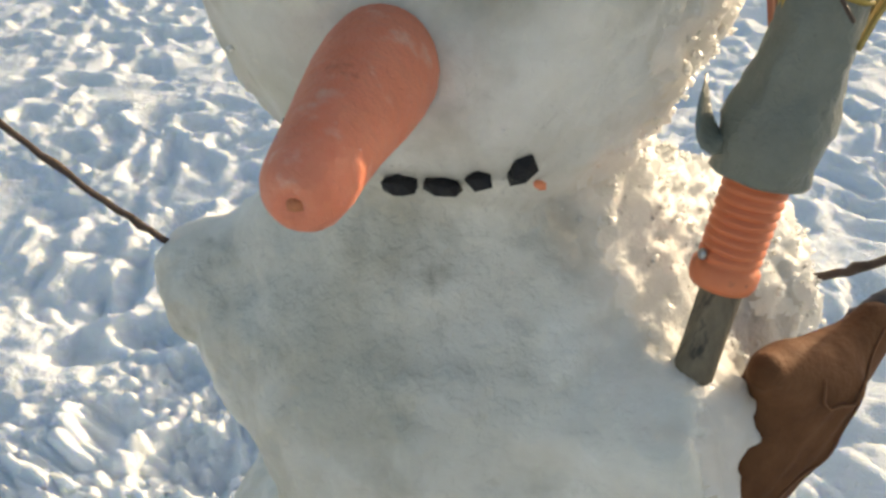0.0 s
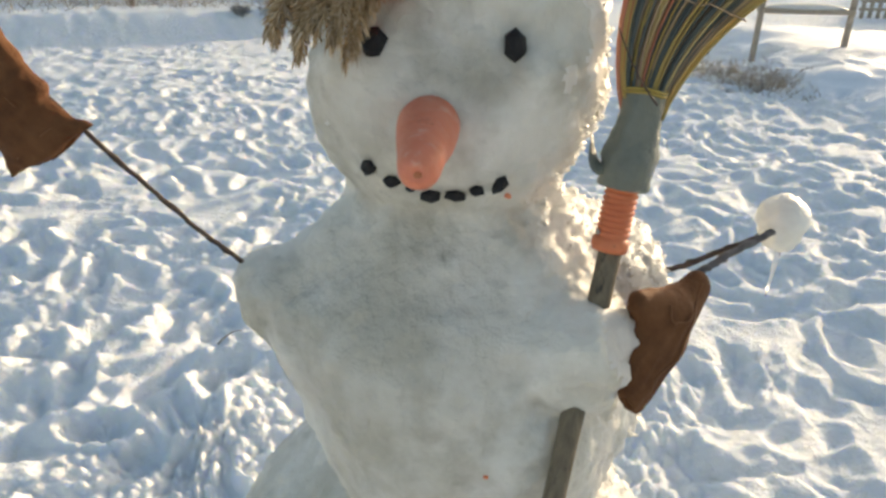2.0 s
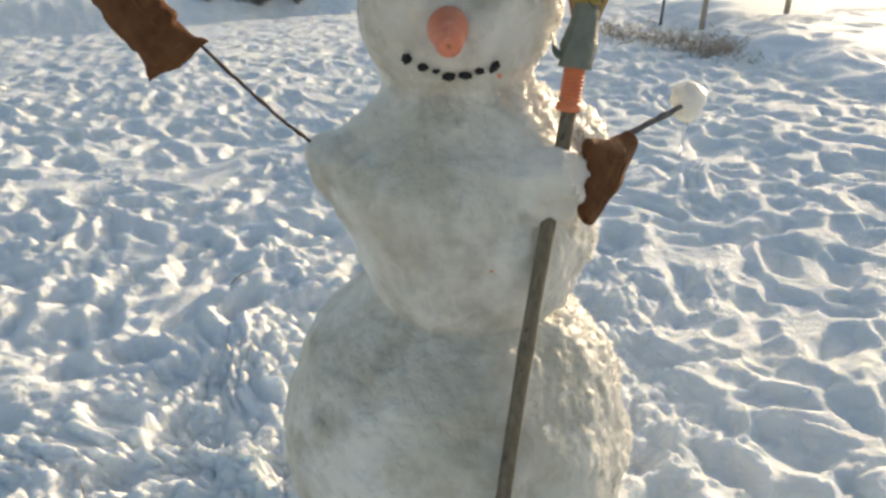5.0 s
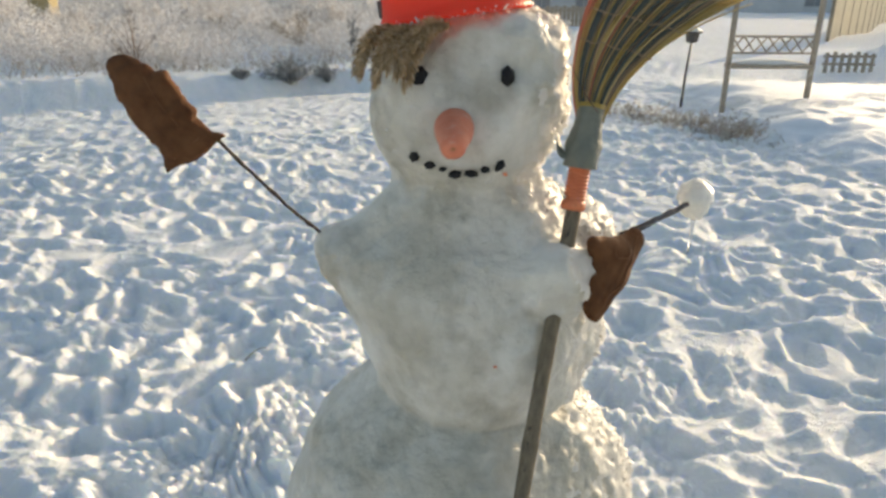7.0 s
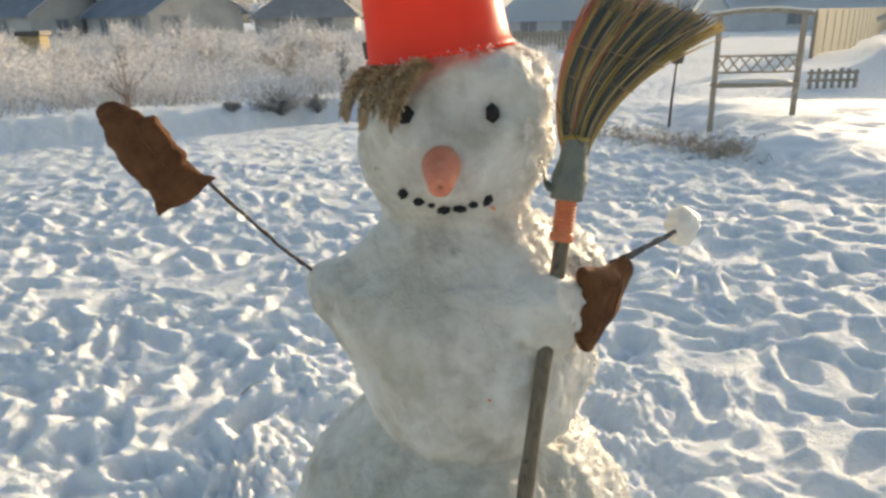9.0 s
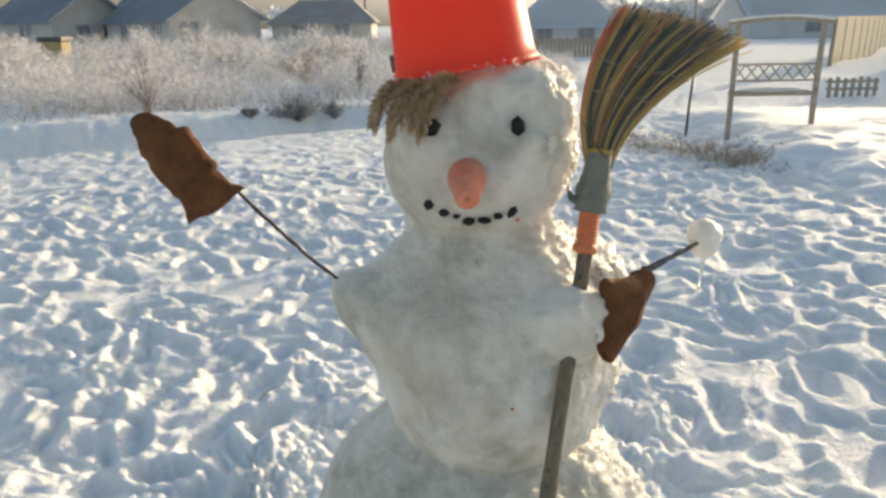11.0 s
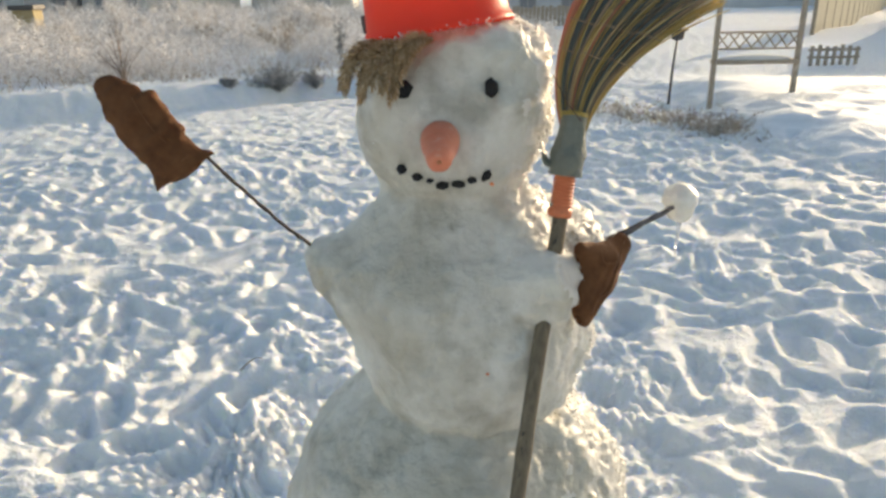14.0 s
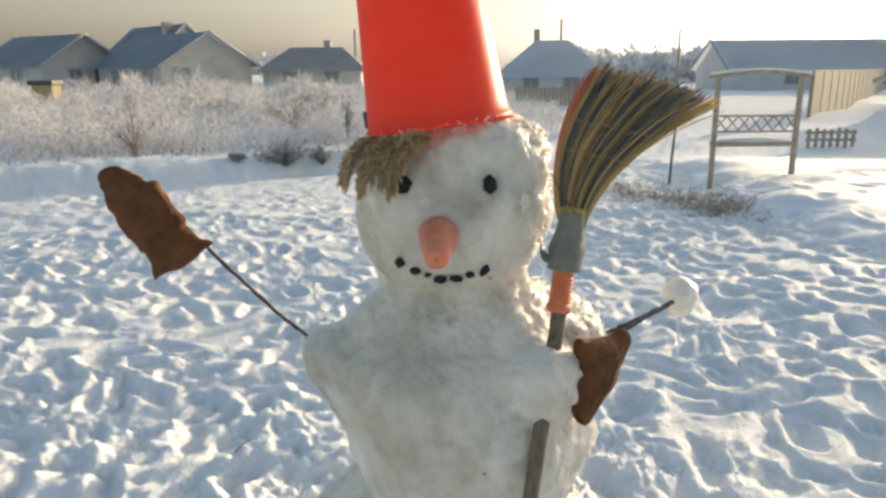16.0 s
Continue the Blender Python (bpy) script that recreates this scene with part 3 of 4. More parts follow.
for i, (x, z, w, h, roll) in enumerate([(-0.076, 1.378, 0.0095, 0.0095, 40), (-0.051, 1.367, 0.0100, 0.0085, 20), (-0.030, 1.361, 0.0070, 0.0042, 10), (-0.010, 1.352, 0.0110, 0.0075, 5),
                                        (0.0165, 1.354, 0.0115, 0.0070, -4), (0.0385, 1.361, 0.0080, 0.0070, 15), (0.062, 1.367, 0.0085, 0.0105, -30)]):
    m = part("coal_mouth_piece", lump_mesh(w * 1.06, 0.008, h * 1.06, 11 + i, 1, 0.28), COAL, smooth=False)
    m.matrix_basis = pose(*on_head(x, z, 0.001), 0, -roll, 0)
    tagged(m, "small black coal piece set into the curved smile", "coal", "coal smile")
crumb = part("carrot_crumb", lump_mesh(0.0042, 0.003, 0.0035, 31, 1), CRUMB, smooth=False)
crumb.matrix_basis = pose(*on_head(0.072, 1.349, 0.001))
tagged(crumb, "tiny orange carrot crumb stuck to the snow cheek", "carrot crumb")


def skin(x, z, y0=-0.5):
    """Where a ray from the front meets the figure."""
    ys = np.arange(y0, 0.3, 0.002)
    p = np.stack([np.full_like(ys, x), ys, np.full_like(ys, z)], -1)
    hit = np.argmax(figure_field(p) < 0)
    return np.array((x, ys[hit], z))


belly = part("carrot_crumb", lump_mesh(0.0036, 0.0025, 0.0026, 33, 1), CRUMB, smooth=False)
belly.matrix_basis = pose(*(skin(0.062, 1.040) + (0, -0.002, 0)))
tagged(belly, "tiny orange carrot crumb stuck to the snow belly", "carrot crumb")


def build_nose():
    """A blunt carrot, root end cut off."""
    root = thing("carrot_nose", (-0.012, 0.005, 1.4285), "thick orange carrot nose with frosty skin and blunt tip", "carrot")
    bm = bmesh.new()
    axis = Vector((0.002, -0.150, 0.001))
    prof = [(-0.15, 0.030), (0.0, 0.0325), (0.10, 0.0335), (0.22, 0.0325), (0.36, 0.0300), (0.50, 0.0270), (0.62, 0.0242), (0.74, 0.0222), (0.84, 0.0210), (0.91, 0.0192), (0.955, 0.0160), (0.982, 0.0118),
            (0.992, 0.0080), (0.984, 0.0045), (0.975, 0.001)]
    rings = []
    sides = 40
    d = axis.normalized()
    a = Vector((1, 0, 0))
    b = d.cross(a).normalized()
    for t, r in prof:
        c = axis * t + Vector((0.0, 0.0, -0.006 * t * t))
        ring = []
        for k in range(sides):
            th = 2 * math.pi * k / sides
            o = a * math.cos(th) + b * math.sin(th)
            rr = r * 0.96 * (1 + 0.04 * noise.noise(Vector((o.x * 1.5, t * 5, o.z * 1.5))) + 0.018 * noise.noise(Vector((o.x * 4, t * 22, o.z * 4))))
            ring.append(bm.verts.new(c + o * rr))
        rings.append(ring)
    for r0, r1 in zip(rings, rings[1:]):
        for k in range(sides):
            bm.faces.new((r0[k], r1[k], r1[(k + 1) % sides], r0[(k + 1) % sides]))
    bm.faces.new(rings[-1])
    bmesh.ops.recalc_face_normals(bm, faces=bm.faces)
    part("root", bm, CARROT, root)
    tip = part("tip_scar", lump_mesh(0.0042, 0.003, 0.0036, 44), CARROT_END, root, "brown dried root tip")
    tip.location = (0.002, -0.1455, -0.005)


build_nose()


# ---- bucket ----
def build_bucket():
    at = Vector((-0.014, 0.135, 1.588))
    root = thing("bucket", at, "bright red plastic bucket upside down as a hat", "bucket")
    root.matrix_basis = Matrix.Translation(at) @ pose(0, 0, 0, -3, -8.5, 0)
    prof = [(0.1180, 0.004), (0.1245, 0.004), (0.1295, 0.000), (0.1305, 0.006), (0.1275, 0.012), (0.1235, 0.018), (0.1215, 0.040), (0.1170, 0.100), (0.1120, 0.160), (0.1065, 0.225), (0.1035, 0.262),
            (0.1000, 0.270), (0.0930, 0.273), (0.0600, 0.268), (0.001, 0.268)]
    bm = bmesh.new()
    sides = 72
    rings = [[bm.verts.new((r * math.cos(2 * math.pi * k / sides), r * math.sin(2 * math.pi * k / sides), z)) for k in range(sides)] for r, z in prof]
    for r0, r1 in zip(rings, rings[1:]):
        for k in range(sides):
            bm.faces.new((r0[k], r0[(k + 1) % sides], r1[(k + 1) % sides], r1[k]))
    bm.faces.new(rings[-1])
    bmesh.ops.recalc_face_normals(bm, faces=bm.faces)
    part("shell", bm, BUCKET, root)
    for s in (-1,):
        bm = bmesh.new()
        box(bm, (s * 0.124 - 0.006, -0.002, 0.018), (s * 0.124 + 0.006, 0.026, 0.048), 0.003)
        part("handle_lug", bm, DARK_METAL, root, "dark handle lug")
    rng = random.Random(4)
    bm = bmesh.new()
    for k in range(190):
        a = math.radians(rng.uniform(165, 300) if k % 3 else rng.uniform(280, 370))
        r = 0.131 + rng.uniform(-0.004, 0.005)
        s = rng.uniform(0.0006, 0.0019) if math.degrees(a) > 250 else rng.uniform(0.0008, 0.0038)
        m = Matrix.Translation((r * math.cos(a), r * math.sin(a), rng.uniform(-0.006, 0.008))) @ Matrix.Diagonal((s, s, s * 0.9, 1))
        bmesh.ops.create_icosphere(bm, subdivisions=1, radius=1.0, matrix=m)
    rim = part("rim_frost", bm, BALL_SNOW, root, "white frost crumbs along the bucket rim")
    tagged(rim, kind="stuff")


build_bucket()


# ---- dry plume for hair ----
def build_hair():
    root = thing("dry_grass_tuft", (-0.06, 0.03, 1.575), "tuft of dry brown reed plumes as a fringe of hair", "dry grass")
    rng = np.random.RandomState(12)
    verts, faces = [], []
    plumes = []
    for k in range(17):
        f = k / 16
        tip = np.array((-0.100 + 0.100 * f + rng.uniform(-0.008, 0.008), -0.045 - 0.035 * math.sin(math.pi * f), -0.066 + 0.045 * f * f + rng.uniform(-0.012, 0.016) - (0.045 if k in (12, 13) else 0)))
        start = np.array((-0.06 + 0.10 * f, 0.012 - 0.028 * f, 0.006))
        mid = (start + tip) / 2 + np.array((-0.012, -0.012, 0.022))
        plumes.append((start, mid, tip))
    for s, m, t in plumes:
        pts = bezier(s, m + (s - m) * 0.3, m + (t - m) * 0.3, t, 30)
        for i, p in enumerate(pts):
            w = 0.004 + 0.013 * math.sin(math.pi * min(1, 0.12 + i / 29 * 0.86))
            d = pts[min(i + 1, 29)] - pts[max(i - 1, 0)]
            d = d / (np.linalg.norm(d) + 1e-9)
            for _ in range(18):
                o = rng.normal(size=3)
                o -= d * o.dot(d)
                o /= np.linalg.norm(o) + 1e-9
                end = p + o * w * rng.uniform(0.4, 1.1) + d * rng.uniform(0.002, 0.014) + np.array((0, 0, -0.003))
                sidev = np.cross(end - p, rng.normal(size=3))
                sidev = sidev / (np.linalg.norm(sidev) + 1e-9) * 0.0004
                n = len(verts)
                mid2 = (p + end) / 2 + o * 0.001
                verts += [p - sidev, p + sidev, mid2 + sidev * 1.6, end, mid2 - sidev * 1.6]
                faces += [(n, n + 1, n + 2, n + 3, n + 4)]
    o = part("plume", mesh_of("plume", verts, faces), HAIR, root)
    tagged(o, kind="stuff")


build_hair()


# ---- arms, mittens, snowball ----
def bent_stick(name, pts, r0, r1, mat, label, group="", seed=0, sides=9):
    root = thing(name, pts[0], label, "stick", group)
    rng = random.Random(seed)
    o = Vector(pts[0])
    n = 26
    c = bezier(*pts, n)
    path = [Vector(p) - o + Vector((rng.uniform(-1, 1), rng.uniform(-1, 1), rng.uniform(-1, 1))) * 0.0011 for p in c]
    rad = [(r0 + (r1 - r0) * i / (n - 1)) * (1 + (0.35 if i in (6, 13, 19) else rng.uniform(-0.06, 0.06))) for i in range(n)]
    part("branch", tube(bmesh.new(), path, rad, sides), mat, root)
    return root


bent_stick("stick_arm", [(-0.235, 0.104, 1.190), (-0.30, 0.097, 1.243), (-0.36, 0.090, 1.305), (-0.465, 0.08, 1.430)], 0.0033, 0.0029, TWIG, "thin dark brown stick arm holding a mitten", "stick arms", 1)
bent_stick("stick_arm", [(0.300, 0.086, 1.216), (0.32, 0.100, 1.231), (0.36, 0.120, 1.244), (0.430, 0.160, 1.264)], 0.0052, 0.0044, TWIG_GREY, "grey forked stick arm with a snowball at its end", "stick arms", 2)
bent_stick("stick_arm", [(0.235, 0.150, 1.178), (0.29, 0.158, 1.192), (0.35, 0.172, 1.212), (0.428, 0.182, 1.250)], 0.0042, 0.0038, TWIG, "dark thin stick beside the grey arm stick", "stick arms", 3)


def build_snowball():
    root = thing("snowball", (0.440, 0.180, 1.266), "small white snowball frozen on the stick end with an icicle", "snowball")
    bm = bmesh.new()
    bmesh.ops.create_icosphere(bm, subdivisions=4, radius=0.034)
    for v in bm.verts:
        u = v.co.normalized()
        v.co *= 1 + 0.10 * noise.noise(u * 1.6 + Vector((2, 0, 1))) + 0.05 * noise.noise(u * 4) + 0.03 * noise.noise(u * 11)
        if v.co.z < -0.008:
            # a thawed lobe from which the icicle hangs
            v.co.x *= 0.86
            v.co.z *= 1.22
    part("ball", bm, BALL_SNOW, root)
    bm = bmesh.new()
    tube(bm, [(0.0, -0.006, -0.026), (0.0, -0.008, -0.05), (-0.001, -0.010, -0.075), (-0.004, -0.012, -0.106)], [0.0065, 0.0035, 0.0026, 0.0007], 8)
    part("icicle", bm, ICE, root, "thin clear icicle hanging down")


build_snowball()


def mitten(name, frame_m, field, lo, hi, label, seams, slack=1.0):
    root = thing(name, (0, 0, 0), label, "mitten", "leather mittens")
    root.matrix_basis = frame_m
    v, nrm, q = grow(field, lo, hi, 0.0032)
    fold = 0.0036 * vnoise(v[:, 0] * 28, v[:, 1] * 28, v[:, 2] * 70) + 0.0026 * np.abs(vnoise(v[:, 0] * 60 + 20 * v[:, 2], v[:, 1] * 60, v[:, 2] * 40))
    v = v + nrm * slack * fold[:, None]
    part("shell", mesh_of("shell", v, q.tolist()), LEATHER, root)
    for s in seams:
        pts = bezier(*s, 24)
        # lay the thread on the leather
        for _ in range(6):
            g = np.stack([field(pts + d) - field(pts - d) for d in np.eye(3) * 0.001], -1) / 0.002
            pts = pts - (field(pts) - 0.0012)[:, None] * g / (np.linalg.norm(g, axis=1)[:, None] + 1e-9)
        part("seam", tube(bmesh.new(), pts, [0.0009] * 24, 6), THREAD, root, "raised tan stitched seam")
    return root


def axes(origin, up, right):
    """A frame whose z runs along up and x towards right."""
    z = Vector(up).normalized()
    x = (Vector(right) - z * Vector(right).dot(z)).normalized()
    y = z.cross(x)
    return Matrix.Translation(origin) @ Matrix((x, y, z)).transposed().to_4x4()


def raised_field(p):
    palm = ellipsoid(p, (-0.006, 0, 0.118), (0.041, 0.021, 0.088))
    palm = smin(palm, ellipsoid(p, (0.0, 0, 0.06), (0.041, 0.020, 0.075)), 0.03)
    cuff = np.maximum((np.hypot((p[..., 0] + 0.006) / (0.040 + np.clip(0.03 - p[..., 2], -0.02, 0.06) * 0.72), p[..., 1] / 0.017) - 1) * 0.017, np.abs(p[..., 2] - 0.022) - 0.027 - p[..., 0] * 0.10)
    thumb = capsule(p, (0.030, -0.004, 0.062), (0.036, -0.006, 0.128), 0.020, 0.014)
    d = smin(smin(palm, cuff, 0.02), thumb, 0.006)
    hole = ellipsoid(p, (-0.006, 0, -0.014), (0.042, 0.009, 0.032))
    return np.maximum(d, -hole)


mitten("mitten", axes((-0.4675, 0.075, 1.366), (-0.110, 0.01, 0.150), (0.75, 0.05, 0.6)), raised_field, (-0.085, -0.045, -0.045), (0.07, 0.045, 0.22),
       "brown suede work mitten raised on a stick arm", [((0.018, -0.03, 0.05), (0.014, -0.03, 0.08), (0.014, -0.03, 0.11), (0.024, -0.03, 0.145)), ((-0.03, -0.02, 0.01), (0, -0.03, 0.012), (0.01, -0.03, 0.012), (0.03, -0.02, 0.012))])


def hanging_field(p):
    """Wide across the thumb, narrowing to the cuff; flattened from front to back."""
    q = p.copy()
    q[..., 1] = q[..., 1] * (1.55 + 0.25 * np.clip(p[..., 2] / 0.19, 0, 1))
    fingers = capsule(q, (-0.001, 0, 0.165), (-0.020, 0, 0.085), 0.0245, 0.044)
    cuff = capsule(q, (-0.018, 0, 0.080), (-0.006, 0, 0.005), 0.044, 0.0200)
    thumb = capsule(p, (-0.030, -0.008, 0.112), (-0.088, -0.016, 0.090), 0.026, 0.0140)
    web = capsule(q, (-0.048, 0, 0.088), (-0.026, 0, 0.030), 0.026, 0.024) * 0.72
    d = smin(smin(smin(fingers, cuff, 0.012) * 0.72, web, 0.022), thumb, 0.022) + 0.002
    d = np.maximum(d, -(p[..., 2] + 0.006 + 0.25 * p[..., 0]))
    hole = ellipsoid(p, (-0.008, 0, -0.008), (0.013, 0.006, 0.028))
    # creases down from the finger end, and where the thumb folds over
    run = p[..., 0] + 0.10 * p[..., 2]
    crease = 0.0009 * np.clip(-p[..., 1] / 0.012, 0, 1) * np.clip((p[..., 0] + 0.05) / 0.02, 0, 1) * np.sin(run * 330 + 2 * vnoise(p[..., 0] * 20, p[..., 1] * 20, p[..., 2] * 9)) * np.clip((0.15 - p[..., 2]) / 0.05, 0, 1)
    return np.maximum(d + crease, -hole)


mitten("mitten", axes((0.229, -0.027, 1.113), (0.486, 0.604, 0.632), (0.665, 0.213, -0.715)), hanging_field, (-0.125, -0.06, -0.03), (0.06, 0.06, 0.21),
       "brown suede mitten folded on the broom arm, tan seams", [((-0.006, -0.04, 0.01), (0.002, -0.04, 0.06), (0.004, -0.04, 0.10), (-0.006, -0.04, 0.175)), ((-0.062, -0.05, 0.112), (-0.045, -0.05, 0.080), (-0.030, -0.05, 0.085), (-0.018, -0.04, 0.130))], 0.25)


# ---- broom ----
FOOT_P, JOINT = Vector((-0.019, -0.469, 0.02)), Vector((0.187, 0.016, 1.294))


def lathe(prof, sides, wob=0.0, seed=0, oval=1.0):
    bm = bmesh.new()
    rings = []
    for z, r in prof:
        ring = []
        for k in range(sides):
            a = 2 * math.pi * k / sides
            rr = r * (1 + wob * noise.noise(Vector((math.cos(a) * 1.7 + seed, math.sin(a) * 1.7, z * 40))))
            ring.append(bm.verts.new((rr * math.cos(a), rr * math.sin(a) * oval, z)))
        rings.append(ring)
    for r0, r1 in zip(rings, rings[1:]):
        for k in range(sides):
            bm.faces.new((r0[k], r0[(k + 1) % sides], r1[(k + 1) % sides], r1[k]))
    bm.faces.new(rings[0][::-1])
    bm.faces.new(rings[-1])
    return bm


def build_broom():
    root = thing("broom", FOOT_P, "upturned broom with straw bristles and grey wooden handle", "broom")
    rng = random.Random(9)
    path, rad = [], []
    for i in range(40):
        t = i / 39
        p = (JOINT - FOOT_P) * (t * 1.02)
        path.append(p + Vector((0.004 * math.sin(t * 7), 0, 0)))
        rad.append(0.0131 + rng.uniform(-0.0004, 0.0004) + (0.0012 if i in (9, 27, 35) else 0))
    handle = part("handle", tube(bmesh.new(), path, rad, 14), WOOD_POLE, root)
    up = Vector((0.022, 0.030, 0.165)).normalized()
    side = Vector((1, -0.15, 0))
    m = Matrix.Translation(-FOOT_P) @ axes(JOINT, up, side)
    # ribbed socket
    prof = [(-0.004, 0.0215), (0.000, 0.0232), (0.008, 0.0232), (0.011, 0.0205)]
    z = 0.013
    while z < 0.066:
        prof += [(z, 0.0183), (z + 0.0018, 0.0211), (z + 0.0042, 0.0211), (z + 0.0060, 0.0183)]
        z += 0.0062
    prof += [(0.075, 0.0205), (0.090, 0.0215)]
    sock = part("socket", lathe([(z, r * 0.88) for z, r in prof], 32), FERRULE, root, "ribbed orange plastic socket")
    sock.matrix_basis = m
    screw = part("screw", lathe([(0, 0.0035), (0.002, 0.0035), (0.0028, 0.0024)], 12), STEEL, root, "zinc screw head")
    screw.matrix_basis = m @ pose(-0.0155, -0.0105, 0.016, 90, 0, -55)
    # wound tape sleeve, wider where it grips the socket
    sleeve = [(0.066, 0.0265), (0.068, 0.0285), (0.078, 0.0282), (0.081, 0.0290), (0.094, 0.0284), (0.098, 0.0290), (0.108, 0.0274), (0.116, 0.0250), (0.122, 0.0252), (0.132, 0.0230), (0.138, 0.0234), (0.150, 0.0218),
              (0.156, 0.0223), (0.164, 0.0220), (0.168, 0.0227), (0.172, 0.0205)]
    sl = part("tape_sleeve", lathe(sleeve, 48, 0.15, 3, 0.92), TAPE, root, "grey-green wrapped tape sleeve")
    sl.matrix_basis = m
    bm = bmesh.new()
    c = bezier((-0.024, -0.012, 0.082), (-0.036, -0.014, 0.080), (-0.041, -0.010, 0.100), (-0.044, -0.004, 0.118), 9)
    w = [0.004, 0.007, 0.010, 0.011, 0.010, 0.008, 0.006, 0.003, 0.001]
    tube(bm, [tuple(p) for p in c], w, 10, True, 0.14, (0.85, -0.5, 0.1))
    fl = part("tape_end", bm, TAPE, root, "loose curled end of tape")
    fl.matrix_basis = m
    # straw, fanned and swept to one side
    inv = m.inverted()
    base_l, base_r = Vector((0.189, 0.048, 1.455)), Vector((0.230, 0.048, 1.452))
    tufts = [([], []) for _ in range(30)]
    rnd = np.random.RandomState(21)
    for k in range(1300):
        u = rnd.rand()
        verts, faces = tufts[max(0, min(29, int((u + 0.010 * rnd.normal()) * 30)))]
        dep = rnd.normal() * 0.5
        p0 = np.array(base_l.lerp(base_r, u)) + np.array((0, 0.011 * dep, -0.02))
        top = np.array((0.250 + 0.216 * u ** 1.05, 0.135, 1.684 - 0.022 * u - 0.036 * u * u))
        tip = top + np.array((0, 0.014 * dep, 0)) + rnd.normal(size=3) * (0.005, 0.004, 0.006)
        p1 = p0 + np.array((-0.022 + 0.036 * u, 0.02, 0.085 - 0.035 * u)) + rnd.normal(size=3) * 0.0025
        p2 = np.array((0.190 + 0.125 * u, 0.105, 1.612 - 0.052 * u)) + np.array((0, 0.022 * dep, 0)) + rnd.normal(size=3) * 0.0022
        cut = rnd.uniform(0.93, 1.0) if rnd.rand() < 0.8 else rnd.uniform(0.75, 0.95)
        c = bezier(p0, p1, p2, tip, 12)
        n = max(4, int(round(12 * cut)))
        c = c[:n]
        r = rnd.uniform(0.0011, 0.0019)
        for i, p in enumerate(c):
            d = c[min(i + 1, n - 1)] - c[max(i - 1, 0)]
            d /= np.linalg.norm(d)
            a = np.cross(d, (0, 1, 0))
            a /= np.linalg.norm(a)
            b = np.cross(d, a)
            rr = r * (1 - 0.45 * i / n)
            for t in (0.0, 2.094, 4.189):
                verts.append(p + (a * math.cos(t) + b * math.sin(t)) * rr - np.array(FOOT_P))
        s0 = len(verts) - 3 * n
        for i in range(n - 1):
            for t in range(3):
                faces.append((s0 + 3 * i + t, s0 + 3 * i + (t + 1) % 3, s0 + 3 * i + 3 + (t + 1) % 3, s0 + 3 * i + 3 + t))
        faces.append((s0 + 3 * n - 3, s0 + 3 * n - 2, s0 + 3 * n - 1))
    for k, (verts, faces) in enumerate(tufts):
        kind_of = (3, 1, 1, 0, 0, 2, 1, 0, 2, 1, 0, 3, 1, 0, 0, 2, 1, 0, 2, 1, 0, 2, 0, 1, 2, 0, 0, 2, 1, 1)[k]
        st = part("bristle_tuft", mesh_of("bristle_tuft", verts, faces), STRAW[kind_of], root, ("dark green dyed straw", "yellow straw", "brown straw", "reddish straw")[kind_of])
        tagged(st, kind="stuff")

    def spot(u, s, dep):
        p0 = np.array(base_l.lerp(base_r, u)) + np.array((0, 0.011 * dep, -0.02))
        tip = np.array((0.250 + 0.216 * u ** 1.05, 0.135, 1.684 - 0.022 * u - 0.036 * u * u))
        p1 = p0 + np.array((-0.022 + 0.036 * u, 0.02, 0.085 - 0.035 * u))
        p2 = np.array((0.190 + 0.125 * u, 0.105, 1.612 - 0.052 * u)) + np.array((0, 0.022 * dep, 0))
        c = bezier(p0, p1, p2, tip + np.array((0, 0.014 * dep, 0)), 50)
        return Vector(c[int(s * 49)]) - FOOT_P
    for s in (0.50, 0.68):
        pts = [spot(i / 15, s + 0.05 * i / 15, -1.5) + Vector((0, -0.003, 0)) for i in range(16)] + [spot(1 - i / 15, s + 0.05 * (1 - i / 15), 1.5) + Vector((0, 0.003, 0)) for i in range(16)]
        part("stitching", tube(bmesh.new(), pts + [pts[0]], [0.0009] * 33, 6), STRAW[2], root, "brown cord stitched through the straw")
    for zz in (0.167, 0.1705):
        pts = [Vector((0.0222 * math.cos(a), 0.0210 * math.sin(a), zz + 0.001 * math.sin(3 * a))) for a in [2 * math.pi * k / 30 for k in range(31)]]
        cb = part("binding", tube(bmesh.new(), pts, [0.0017] * 31, 6), CORD, root, "yellow cord binding")
        cb.matrix_basis = m
    for k, (p0, p1, p2, p3) in enumerate([((0.216, 0.015, 1.452), (0.196, 0.0, 1.475), (0.185, -0.004, 1.488), (0.166, 0.0, 1.528)), ((0.190, 0.0, 1.480), (0.187, 0.0, 1.50), (0.186, 0.0, 1.51), (0.190, 0.0, 1.53))]):
        c = bezier(p0, p1, p2, p3, 10)
        part("loose_twig", tube(bmesh.new(), [Vector(p) - FOOT_P for p in c], [0.0011 - 0.00005 * i for i in range(10)], 6), TWIG, root)


build_broom()


